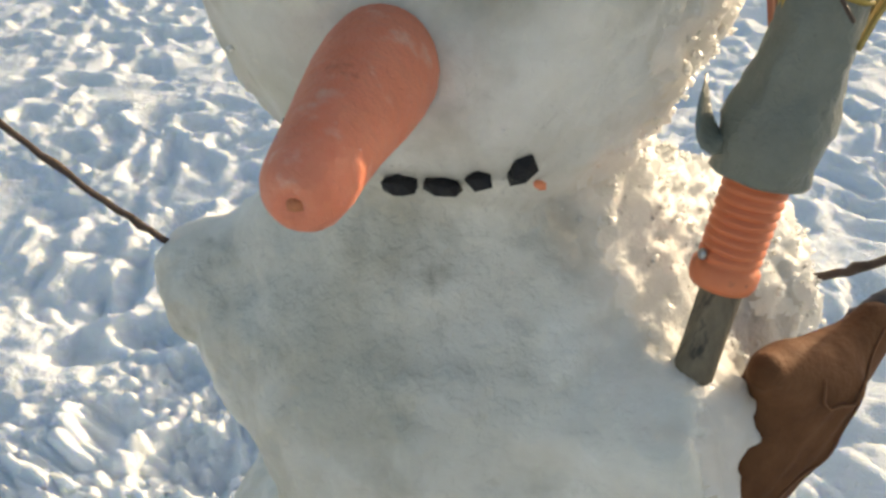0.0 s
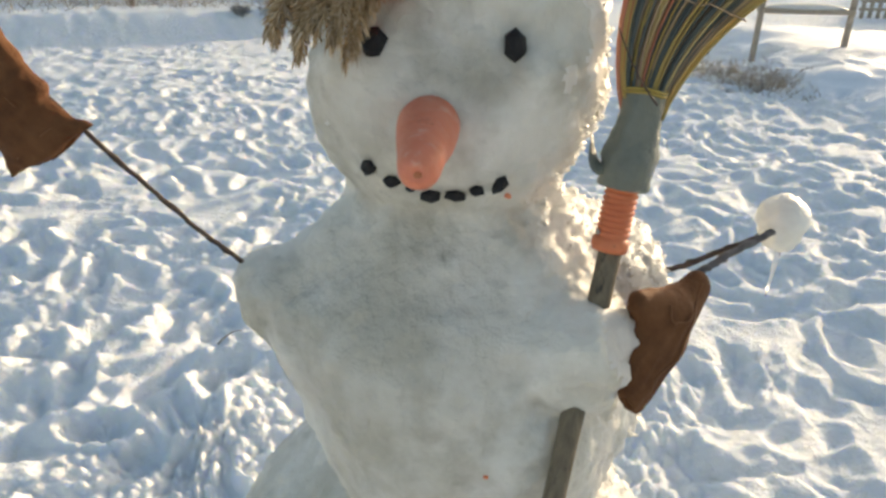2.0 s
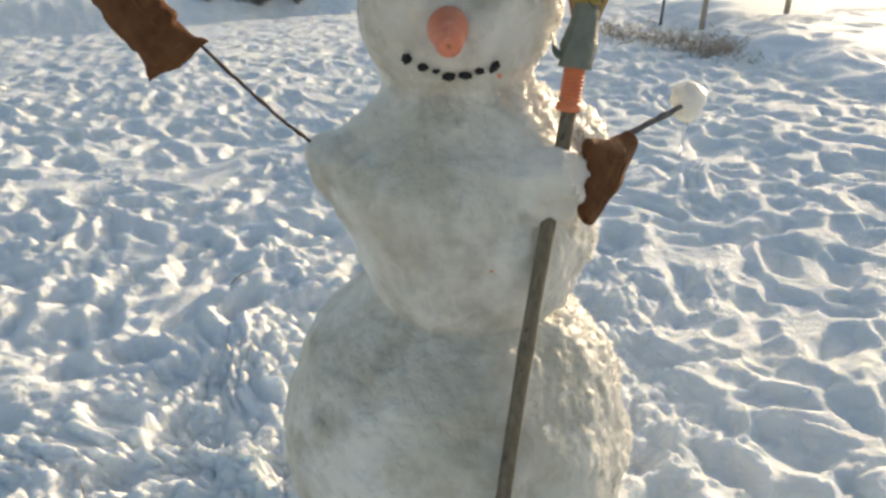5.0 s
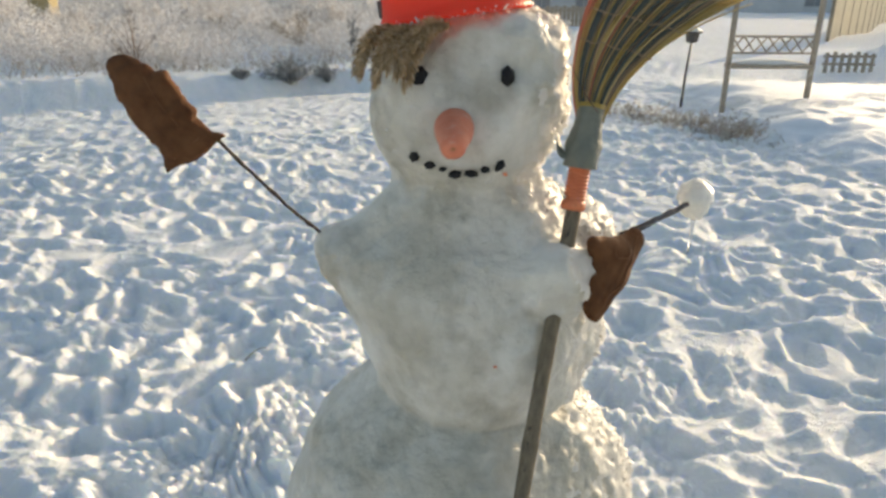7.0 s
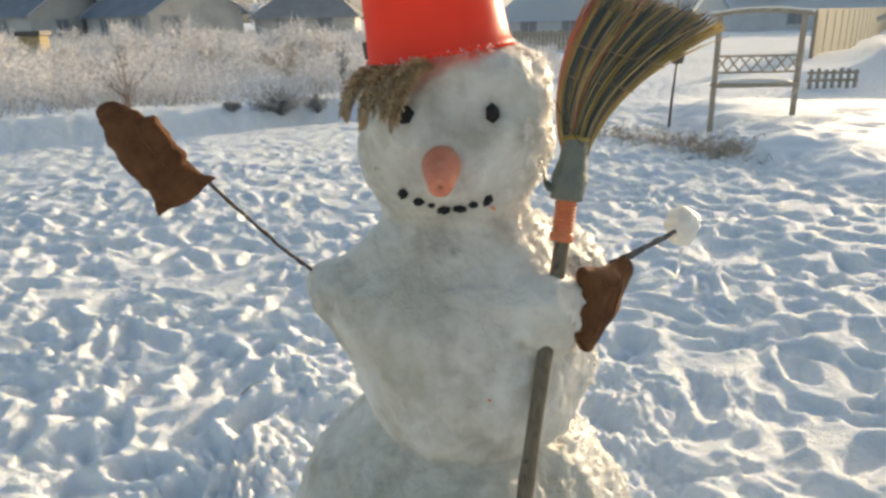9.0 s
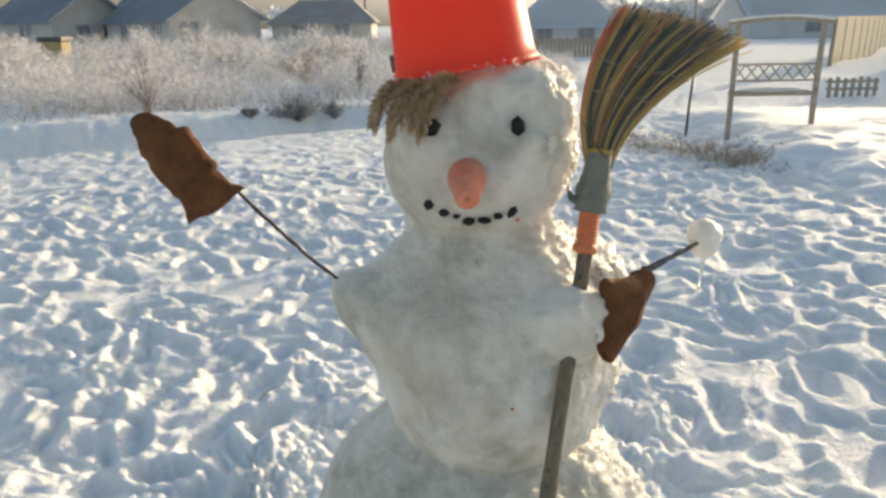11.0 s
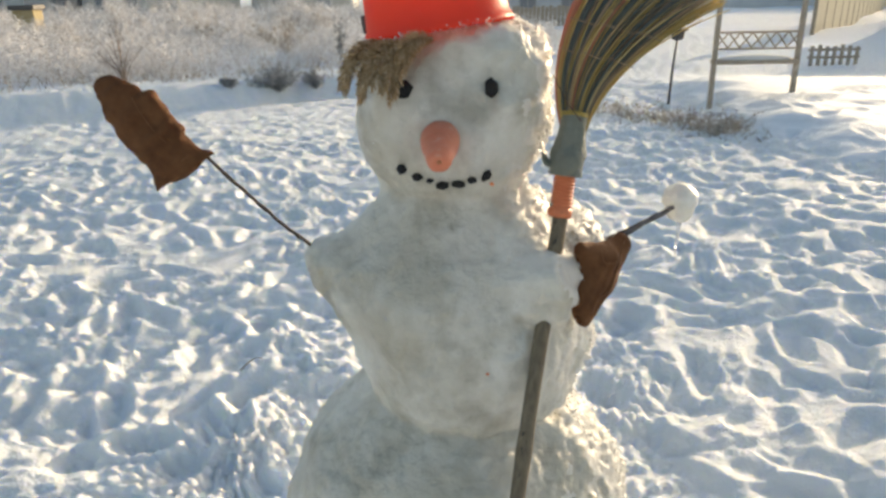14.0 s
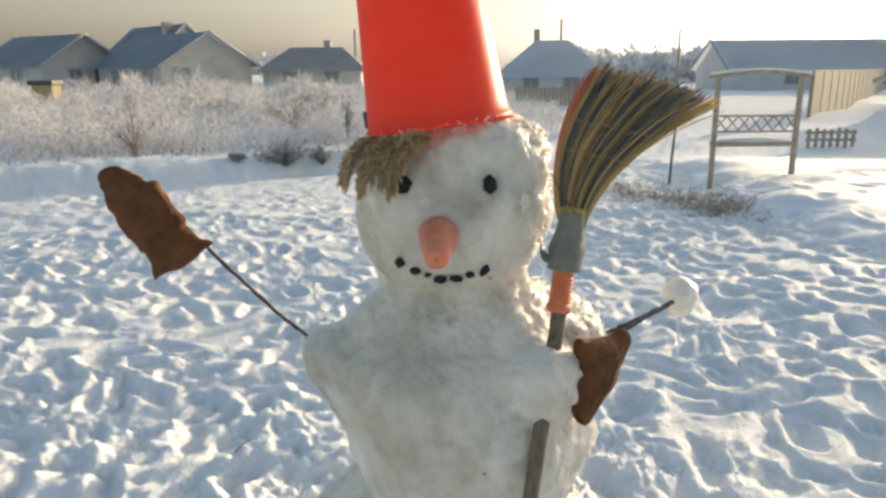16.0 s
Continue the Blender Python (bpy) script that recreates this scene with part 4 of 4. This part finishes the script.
# ---- things in the garden ----
def spray(rng, verts, faces, base, h, r, lean, leaves, leaf, seg=4):
    """One frosted stalk with side twigs: thin bent strips."""
    b = np.array(base, float)
    d = np.array((lean[0], lean[1], 1.0))
    d /= np.linalg.norm(d)
    a = rng.uniform(0, 3.14)
    s = np.array((math.cos(a), math.sin(a), 0))
    n = len(verts)
    pts = [b + d * h * i / seg + np.array((lean[0], lean[1], 0)) * 0.35 * h * (i / seg) ** 2 for i in range(seg + 1)]
    for i, p in enumerate(pts):
        w = r * (1 - 0.7 * i / seg)
        verts += [p - s * w, p + s * w]
    for i in range(seg):
        faces.append((n + 2 * i, n + 2 * i + 1, n + 2 * i + 3, n + 2 * i + 2))
    for _ in range(leaves):
        t = rng.uniform(0.3, 1.0)
        p = pts[0] + (pts[-1] - pts[0]) * t
        o = rng.normal(size=3) * (1, 1, 0.5) + np.array((0, 0, 0.55))
        o = o / np.linalg.norm(o) * leaf * rng.uniform(0.4, 1.2)
        q = np.cross(o, rng.normal(size=3))
        q = q / (np.linalg.norm(q) + 1e-9) * r * 0.8
        n = len(verts)
        verts += [p - q, p + q, p + o * 0.6 + q * 0.9, p + o, p + o * 0.6 - q * 0.9]
        faces.append((n, n + 1, n + 2, n + 3, n + 4))


def weeds(name, spots, label, mat, seed, h, r, leaves, leaf, kind="stuff", category="weeds", lean=0.18):
    rng = np.random.RandomState(seed)
    verts, faces = [], []
    z = ground_height(np.array([s[0] for s in spots]), np.array([s[1] for s in spots]))
    for (x, y), zz in zip(spots, z):
        k = 1 + max(0.0, (math.hypot(x, y) - 12) * 0.035)
        spray(rng, verts, faces, (x, y, zz - 0.03), rng.uniform(*h), r * rng.uniform(0.6, 1.3) * k, rng.normal(size=2) * lean, leaves, leaf * k)
    ob = part(name, mesh_of(name, verts, faces), mat)
    return tagged(ob, label, category, kind=kind)


def field_spots(n, seed):
    rng = np.random.RandomState(seed)
    y = 10.0 + 45 * rng.rand(n * 6) ** 2.0
    x = rng.uniform(-0.95, 0.10, n * 6) * (y + 3) + 0.6
    ok = (y > 9.9 + 0.62 * (x + 4.4) + 1.0) & ((x < -0.8) | (y > 17)) & (vnoise(x * 0.5, y * 0.5) + rng.uniform(-0.55, 0.75, n * 6) > 0)
    return list(zip(x[ok][:n].tolist(), y[ok][:n].tolist()))


weeds("field_grass", field_spots(19000, 31), "tall dry field grass coated in white hoar frost", FROST_GRASS, 32, (0.15, 0.70), 0.0050, 9, 0.17, lean=0.34)


def bush(name, at, w, h, stems, leaves, leaf, r, mat, label, category, seed, group=""):
    """Stems fanning out from one foot, each with fine twigs."""
    x, y = at
    root = thing(name, (x, y, gz(x, y) - 0.02), label, category, group)
    rng = np.random.RandomState(seed)
    verts, faces = [], []
    for k in range(stems):
        a = rng.uniform(0, 6.28)
        f = rng.rand() ** 0.6
        tip = np.array((math.cos(a) * w / 2 * f, math.sin(a) * w / 2 * f, h * rng.uniform(0.6, 1.0) * (1 - 0.45 * f * f)))
        foot = np.array((math.cos(a), math.sin(a), 0)) * w * 0.06 * rng.rand()
        c = bezier(foot, foot + np.array((0, 0, 0.3 * h)) + rng.normal(size=3) * 0.03, tip * (0.7, 0.7, 0.7) + rng.normal(size=3) * 0.05 * h, tip, 7)
        for i in range(6):
            d = c[i + 1] - c[i]
            s = np.cross(d, (0.3, 0.9, 0.1))
            s = s / (np.linalg.norm(s) + 1e-9)
            u = np.cross(d, s)
            u = u / (np.linalg.norm(u) + 1e-9)
            rr, r2 = r * (1 - i / 7), r * (1 - (i + 1) / 7)
            n = len(verts)
            for p, q in ((c[i], rr), (c[i + 1], r2)):
                verts += [p + s * q, p - s * q * 0.5 + u * q * 0.87, p - s * q * 0.5 - u * q * 0.87]
            faces += [(n + t, n + (t + 1) % 3, n + 3 + (t + 1) % 3, n + 3 + t) for t in range(3)]
        for _ in range(leaves):
            t = rng.uniform(0.25, 1.0)
            p = c[min(6, int(t * 6.99))] + rng.normal(size=3) * 0.01
            o = rng.normal(size=3) + np.array((0, 0, 0.5))
            o = o / np.linalg.norm(o) * leaf * rng.uniform(0.5, 1.3)
            q = np.cross(o, rng.normal(size=3))
            q = q / (np.linalg.norm(q) + 1e-9) * r * 0.35
            n = len(verts)
            verts += [p - q, p + q, p + o * 0.6 + q, p + o, p + o * 0.6 - q]
            faces.append((n, n + 1, n + 2, n + 3, n + 4))
    tagged(part("twig_crown", mesh_of("twig_crown", verts, faces), mat, root, smooth=False), kind="stuff")
    return root


bush("bare_shrub", (-5.35, 10.1), 0.9, 1.10, 16, 14, 0.12, 0.010, SHRUB, "bare brown shrub with thin upright stems in snow", "shrub", 41)
bush("dark_shrub", (-2.98, 10.4), 1.05, 0.42, 70, 40, 0.10, 0.009, DARK_SHRUB, "low dark grey shrub dusted with frost", "shrub", 42)
bush("dark_shrub", (-2.45, 10.8), 0.45, 0.35, 30, 40, 0.08, 0.008, DARK_SHRUB, "small dark shrub dusted with frost", "shrub", 43)
bush("dead_plant_clump", (-3.62, 9.9), 0.34, 0.17, 40, 30, 0.06, 0.008, DARK_SHRUB, "small dark clump of dead plants poking from the snow", "dead plant", 44)
bush("sapling", (-2.35, 12.9), 0.30, 0.95, 9, 60, 0.09, 0.010, DARK_SHRUB, "thin dark sapling with frosted needles", "sapling", 45)
bush("dead_plant_clump", (2.66, 6.9), 0.30, 0.07, 16, 10, 0.05, 0.004, SHRUB, "small dark clump of dead plants poking from the snow", "dead plant", 46)
rngb = np.random.RandomState(77)
for k in range(16):
    yb = rngb.uniform(19, 36)
    xb = rngb.uniform(-0.80, -0.08) * yb
    bush("frosted_bush", (xb, yb), rngb.uniform(2.2, 3.8), rngb.uniform(0.9, 1.7), 34, 34, 0.45, 0.020, FROST_GRASS, "wide bush white with hoar frost in the field", "bush", 200 + k, "frosted bushes")
for k, (xb, yb) in enumerate([(-9.6, 14.4), (-11.2, 17.5), (-7.6, 15.5)]):
    bush("frosted_bush", (xb, yb), 1.2, 1.2, 14, 26, 0.22, 0.011, FROST_GRASS, "thin bush white with hoar frost beside the field edge", "bush", 240 + k, "frosted bushes")
rngn = np.random.RandomState(91)
for k in range(20):
    yb = rngn.uniform(13.5, 21)
    xb = rngn.uniform(-0.78, -0.16) * yb
    bush("frosted_bush", (xb, yb), rngn.uniform(0.7, 1.7), rngn.uniform(0.55, 1.25), 20, 40, 0.20, 0.010, FROST_GRASS if k % 4 else DRY_WEED, "uneven bush of thin twigs coated in frost", "bush", 260 + k, "frosted bushes")
bush("frosted_bush", (4.3, 19.2), 1.5, 1.15, 60, 60, 0.22, 0.012, FROST_GRASS, "round bush white with hoar frost before the far houses", "bush", 290, "frosted bushes")
rngw = np.random.RandomState(55)
weeds("dry_weeds", [(1.9 + 1.30 * f + rngw.normal() * 0.16, 8.9 - 1.9 * f + rngw.normal() * 0.22) for f in 1 - rngw.rand(520) ** 1.6], "patch of low dry brown weeds tipped with frost", DRY_WEED, 56, (0.06, 0.26), 0.0035, 6, 0.08, lean=0.5)
rnge = np.random.RandomState(63)
edge_x = rnge.uniform(-8.5, -1.2, 420)
weeds("edge_weeds", [(x, 9.0 + 0.62 * (x + 4.4) + 0.7 + 1.5 * rnge.rand() ** 1.5) for x in edge_x], "sparse dry weed stalks with frost along the field edge", DRY_WEED, 64, (0.08, 0.38), 0.0040, 6, 0.07, lean=0.35)


def straw(pts, r, label):
    o = Vector(pts[0])
    root = thing("straw_blade", o, label, "straw")
    part("blade", tube(bmesh.new(), [Vector(p) - o for p in bezier(*pts, 12)], [r * (1 - 0.05 * i) for i in range(12)], 6, True, 0.5), DRY_WEED, root)


straw([(-1.02, 0.30, gz(-1.02, 0.30) - 0.01), (-1.03, 0.32, 0.13), (-1.06, 0.36, 0.16), (-1.10, 0.42, 0.13)], 0.004, "curled dry tan straw blade sticking out of the snow")
straw([(-0.98, 1.60, gz(-0.98, 1.60) + 0.004), (-0.96, 1.62, 0.10), (-0.93, 1.66, 0.12), (-0.90, 1.67, gz(-0.90, 1.67) + 0.006)], 0.004, "short dry brown straw blade lying on the snow")


def build_arch():
    """A garden arch with a snowy bench plank and a lattice back."""
    x0, y0, w = 3.40, 8.55, 1.09
    root = thing("garden_arch", (x0, y0, 0.0), "frosty grey wooden garden arch with bench plank and lattice", "garden arch")
    g0, g1 = gz(x0, y0), gz(x0 + w, y0 + 0.1)
    for dx, g in ((0.0, g0), (w, g1)):
        bm = box(bmesh.new(), (dx - 0.029, -0.03, g - 0.1), (dx + 0.029, 0.03, 1.60), 0.008)
        part("post", bm, FROST_WOOD, root, smooth=False)
    for dy in (0.0,):
        pts = [Vector((-0.12 + (w + 0.24) * i / 20, dy, 1.60 + 0.055 * math.sin(math.pi * i / 20))) for i in range(21)]
        part("top_beam", tube(bmesh.new(), pts, [0.027] * 21, 8), FROST_WOOD, root)
        part("snow_cover", tube(bmesh.new(), [p + Vector((0, 0, 0.035)) for p in pts], [0.020 + 0.007 * math.sin(i * 2.3) for i in range(21)], 8), BALL_SNOW, root, "strip of snow on the beam")
    part("bench_plank", box(bmesh.new(), (0.0, -0.10, 0.68), (w, 0.16, 0.73), 0.008), FROST_WOOD, root, smooth=False)
    bm = bmesh.new()
    bmesh.ops.create_uvsphere(bm, u_segments=28, v_segments=12, radius=1.0)
    for v in bm.verts:
        v.co = Vector((w / 2 + v.co.x * (w / 2 - 0.05), 0.03 + v.co.y * 0.12, 0.735 + max(v.co.z, -0.05) * 0.06 + 0.006 * noise.noise(v.co * 5)))
    part("snow_cover", bm, BALL_SNOW, root, "rounded snow on the plank")
    for zz in (0.86, 1.07):
        part("lattice_rail", box(bmesh.new(), (0.045, -0.018, zz), (w - 0.045, 0.018, zz + 0.026), 0.004), FROST_WOOD, root, smooth=False)
    n = 7
    for i in range(n):
        for s in (-1, 1):
            xa = w * (i + 0.5) / n
            bm = tube(bmesh.new(), [(xa - s * 0.08, s * 0.012, 0.88), (xa + s * 0.08, s * 0.012, 1.08)], [0.010, 0.010], 4)
            part("lattice_slat", bm, FROST_WOOD, root, smooth=False)


build_arch()


def build_picket_fence():
    x0, y0 = 7.1, 13.6
    root = thing("picket_fence", (x0, y0, 0.0), "short frosty picket fence standing in deep snow", "fence")
    top = gz(x0 + 0.4, y0) + 0.40
    for i in range(7):
        x = 0.15 * i
        g = gz(x0 + x, y0)
        bm = box(bmesh.new(), (x - 0.035, -0.012, g - 0.1), (x + 0.035, 0.012, top + 0.02 * math.sin(i * 1.9)), 0.006)
        part("picket", bm, FROST_WOOD, root, smooth=False)
    for zz in (top - 0.25, top - 0.10):
        part("rail", box(bmesh.new(), (-0.06, 0.012, zz), (0.97, 0.04, zz + 0.05), 0.006), FROST_WOOD, root, smooth=False)


build_picket_fence()


def build_feeder():
    x, y = 3.06, 9.3
    g = gz(x, y)
    root = thing("garden_lantern", (x, y, g), "dark garden lantern on a thin leaning post in snow", "garden lantern")
    part("post", tube(bmesh.new(), [(0, 0, -0.1), (0.015, 0, 0.45), (0.045, 0, 0.95 - g)], [0.02, 0.018, 0.016], 8), DARK_METAL, root)
    top = thing("lantern_head", (0.05, 0, 0.95 - g))
    top.parent = root
    part("cage", lathe([(0.0, 0.06), (0.02, 0.085), (0.12, 0.10), (0.13, 0.11)], 8), DARK_METAL, top, smooth=False)
    part("roof", lathe([(0.13, 0.15), (0.14, 0.15), (0.20, 0.05), (0.22, 0.015)], 8), DARK_METAL, top, smooth=False)
    part("snow_cover", lathe([(0.15, 0.125), (0.19, 0.085), (0.225, 0.03), (0.232, 0.01)], 16), BALL_SNOW, top, "cap of snow")


build_feeder()


# ---- houses and the far side ----
def house(name, at, turn, length, depth, wall_h, ridge_h, hip, wall_m, roof_m, label, windows, chimney=None, group="village houses"):
    """A one-storey house: walls, pitched or hipped roof with eaves, framed windows."""
    root = thing(name, (*at, -0.3), label, "house", group, turn=turn)
    L, D = length / 2, depth / 2
    bm = bmesh.new()
    box(bm, (-L, -D, 0), (L, D, wall_h))
    if not hip:
        for s in (-1, 1):
            a = [bm.verts.new((s * (L - 0.01), -D, wall_h)), bm.verts.new((s * (L - 0.01), D, wall_h)), bm.verts.new((s * (L - 0.01), 0, ridge_h - 0.12))]
            b = [bm.verts.new((s * (L - 0.25), v.co.y, v.co.z)) for v in a]
            bm.faces.new(a)
            bm.faces.new(b[::-1])
            for i in range(3):
                bm.faces.new((a[i], b[i], b[(i + 1) % 3], a[(i + 1) % 3]))
    bmesh.ops.recalc_face_normals(bm, faces=bm.faces)
    part("wall", bm, wall_m, root, smooth=False)
    o, th = 0.45, 0.16
    ez = wall_h - o * (ridge_h - wall_h) / D
    bm = bmesh.new()
    low = [bm.verts.new(p) for p in ((-L - o, -D - o, ez), (L + o, -D - o, ez), (L + o, D + o, ez), (-L - o, D + o, ez))]
    rl = L + o - (hip if hip else 0)
    top = [bm.verts.new((-rl, 0, ridge_h)), bm.verts.new((rl, 0, ridge_h))]
    fs = [bm.faces.new((low[0], low[1], top[1], top[0])), bm.faces.new((low[2], low[3], top[0], top[1]))]
    if hip:
        fs += [bm.faces.new((low[1], low[2], top[1])), bm.faces.new((low[3], low[0], top[0]))]
    ex = bmesh.ops.solidify(bm, geom=fs, thickness=th)
    bmesh.ops.recalc_face_normals(bm, faces=bm.faces)
    part("roof", bm, roof_m, root, smooth=False)
    if not hip:
        for s in (-1, 1):
            for t in (-1, 1):
                bm = tube(bmesh.new(), [(s * (L + o + 0.03), t * (D + o), ez), (s * (L + o + 0.03), 0, ridge_h)], [0.10, 0.10], 4)
                part("barge_board", bm, TRIM, root, smooth=False)
    for face, u, z0, w, h in windows:
        win = thing("window", (0, 0, 0))
        win.parent = root
        if face == "front":
            win.matrix_basis = pose(u, -D, z0)
        else:
            win.matrix_basis = pose(L, u, z0, 0, 0, 90)
        for lo, hi in (((-w / 2 - 0.08, -0.06, -0.08), (-w / 2, 0.02, h + 0.08)), ((w / 2, -0.06, -0.08), (w / 2 + 0.08, 0.02, h + 0.08)), ((-w / 2, -0.06, h), (w / 2, 0.02, h + 0.08)), ((-w / 2, -0.06, -0.08), (w / 2, 0.02, 0)), ((-0.03, -0.05, 0), (0.03, 0.02, h))):
            part("frame", box(bmesh.new(), lo, hi), TRIM, win, smooth=False)
        part("pane", box(bmesh.new(), (-w / 2, -0.02, 0), (w / 2, 0.01, h)), GLASS, win, smooth=False)
    if chimney:
        cx, cy, cz, cw = chimney
        part("chimney", box(bmesh.new(), (cx - cw, cy - cw, wall_h), (cx + cw, cy + cw, cz), 0.02), BRICK, root, smooth=False)
    return root


house("house", (-30.4, 51.0), -24, 6.6, 6.4, 2.9, 4.85, 0, WALL_CREAM, ROOF, "pale house with a frosted blue-grey gable roof", [("front", 0.5, 1.2, 1.0, 1.2), ("side", -0.8, 1.2, 0.9, 1.2), ("side", 1.3, 1.2, 0.9, 1.2)])
house("house", (-20.6, 49.2), -38, 8.6, 6.8, 2.75, 4.75, 0, WALL_CREAM, ROOF, "cream house with a large frosted blue-grey roof and chimney", [("front", 2.6, 1.1, 1.1, 1.2), ("side", -2.0, 1.1, 1.2, 1.3), ("front", -1.8, 1.1, 1.0, 1.2)], (-1.0, 0.3, 5.6, 0.28))
house("annex", (-22.6, 52.0), -38, 6.5, 6.5, 2.8, 5.5, 0, WALL_BLUE, ROOF, "grey house annex with a frosted steep roof", [("front", 0.0, 1.1, 1.0, 1.2)])
house("house", (-11.2, 53.0), 4, 7.0, 6.0, 2.4, 3.9, 2.0, WALL_CREAM, ROOF_BROWN, "low house with a hipped frosted brownish roof", [("front", -1.5, 1.0, 1.0, 1.1), ("front", 1.4, 1.0, 1.0, 1.1)], (0.8, 0.2, 4.4, 0.25))
house("house", (6.3, 52.0), -6, 7.4, 6.5, 1.9, 4.2, 3.0, WALL_BLUE, SNOW, "pale house with a steep snowy hipped roof", [("front", -1.4, 0.7, 1.0, 1.0), ("front", 1.4, 0.7, 1.0, 1.0)], (-1.1, 0.2, 5.0, 0.22))
# Snow material on the barn roof stands in for pale distance haze.
house("barn", (33.5, 62.0), 0, 24.0, 9.0, 2.2, 4.5, 0, WALL_BLUE, SNOW, "long pale barn with a low roof whitened for haze", [("front", -7, 0.9, 1.4, 0.8), ("front", 0, 0.9, 1.4, 0.8)], group="farm buildings")


def build_sheet_fence():
    """A fence of ribbed cream sheets, translucent for brightness, that runs away across the snow."""
    a, b = Vector((10.6, 21.0, 0)), Vector((30.4, 52.0, 0))
    n = 16
    root = thing("sheet_fence", (a.x, a.y, 0), "pale cream ribbed sheet fence, brightened by added translucency, along the snowy yard", "fence")
    d = (b - a) / n
    for i in range(n):
        p = d * i
        bm = bmesh.new()
        m = 24
        prev = None
        side = Vector((-d.y, d.x, 0)).normalized()
        for k in range(m + 1):
            q = p + d * (k / m) * 0.999 + side * (0.0035 if k % 4 in (1, 2) else 0.0)
            cur = (bm.verts.new(q + Vector((0, 0, -0.1))), bm.verts.new(q + Vector((0, 0, 1.66))))
            if prev:
                bm.faces.new((prev[0], cur[0], cur[1], prev[1]))
            prev = cur
        bmesh.ops.solidify(bm, geom=bm.faces[:], thickness=0.01)
        part("sheet", bm, TAN, root, smooth=False)
        part("post", box(bmesh.new(), p + Vector((-0.04, 0.03, -0.1)), p + Vector((0.04, 0.11, 1.6))), FROST_WOOD, root, smooth=False)


build_sheet_fence()
house("shed", (17.2, 20.0), 8, 7.0, 4.0, 1.75, 2.35, 0, BOARD_GREY, SNOW, "small pale grey board shed with a low snowy roof", [("front", 1.2, 0.7, 0.9, 0.6)], group="farm buildings")


def build_board_fence():
    root = thing("board_fence", (2.4, 33.0, 0), "dark weathered board fence before the far house", "fence")
    rng = random.Random(6)
    for i in range(26):
        x = 0.19 * i
        part("board", box(bmesh.new(), (x, 0, -0.1), (x + 0.165, 0.025, 0.95 + rng.uniform(-0.06, 0.08))), FROST_WOOD, root, smooth=False)
    for zz in (0.3, 0.75):
        part("rail", box(bmesh.new(), (0, 0.03, zz), (4.95, 0.08, zz + 0.07)), FROST_WOOD, root, smooth=False)


build_board_fence()


def build_hive():
    x, y = -15.3, 24.5
    g = gz(x, y)
    root = thing("beehive", (x, y, g), "small yellowish wooden hive with a dark lid among frosted weeds", "beehive")
    part("body", box(bmesh.new(), (-0.38, -0.3, 0.15), (0.38, 0.3, 0.95), 0.02), HIVE_WOOD, root, smooth=False)
    part("lid", box(bmesh.new(), (-0.46, -0.38, 0.95), (0.46, 0.38, 1.12), 0.03), DARK_METAL, root, "dark brown lid", smooth=False)
    for sx in (-0.3, 0.3):
        for sy in (-0.22, 0.22):
            part("leg", box(bmesh.new(), (sx - 0.04, sy - 0.04, -0.1), (sx + 0.04, sy + 0.04, 0.15)), FROST_WOOD, root, smooth=False)


build_hive()


def utility_pole(at, h, label, arm=True):
    root = thing("utility_pole", (*at, -0.3), label, "utility pole", "utility poles")
    part("pole", tube(bmesh.new(), [(0, 0, 0), (0.02, 0, h * 0.5), (0.0, 0, h)], [0.13, 0.11, 0.09], 8), FROST_WOOD, root)
    if not arm:
        return
    part("crossarm", box(bmesh.new(), (-0.7, -0.05, h - 0.45), (0.7, 0.05, h - 0.33)), FROST_WOOD, root, smooth=False)
    for s in (-0.6, 0.0, 0.6):
        part("insulator", tube(bmesh.new(), [(s, 0, h - 0.33), (s, 0, h - 0.18)], [0.04, 0.03], 6), TRIM, root)


utility_pole((-8.9, 57.0), 5.4, "thin grey wooden utility pole behind the low house", False)
utility_pole((7.6, 57.0), 6.0, "thin grey wooden utility pole beside the hipped house", False)
utility_pole((19.3, 65.0), 5.6, "thin grey wooden utility pole near the far trees", False)


def far_woods():
    """Rime-covered trees, haze in their colour, at the edge of sight: limbs and many small twigs."""
    rng = np.random.RandomState(88)
    verts, faces = [], []
    for k in range(70):
        x, y = rng.uniform(8, 48), rng.uniform(96, 125)
        if k > 52:
            x, y = rng.uniform(-75, -5), rng.uniform(105, 130)
        h = rng.uniform(2.4, 5.0)
        w = h * rng.uniform(0.32, 0.5)
        spray(rng, verts, faces, (x, y, -0.5), h * 0.75, 0.16, rng.normal(size=2) * 0.05, 0, 0.1)
        n_t = 420
        u = rng.normal(size=(n_t, 3))
        u /= np.linalg.norm(u, axis=1)[:, None]
        rad = rng.rand(n_t) ** 0.4
        for d, r_ in zip(u, rad):
            lump = 1 + 0.35 * math.sin(d[0] * 4 + k) * math.cos(d[2] * 5 + k)
            p = np.array((x, y, h * 0.58)) + d * (w, w, h * 0.44) * r_ * lump
            o = rng.normal(size=(2, 3)) * 0.42
            n = len(verts)
            verts += [p, p + o[0], p + o[0] * 0.4 + o[1]]
            faces.append((n, n + 1, n + 2))
    ob = part("far_woods", mesh_of("far_woods", verts, faces), FAR_TREE, smooth=False)
    tagged(ob, "distant pale trees whitened by rime and painted haze on the horizon", "trees", kind="stuff")


far_woods()
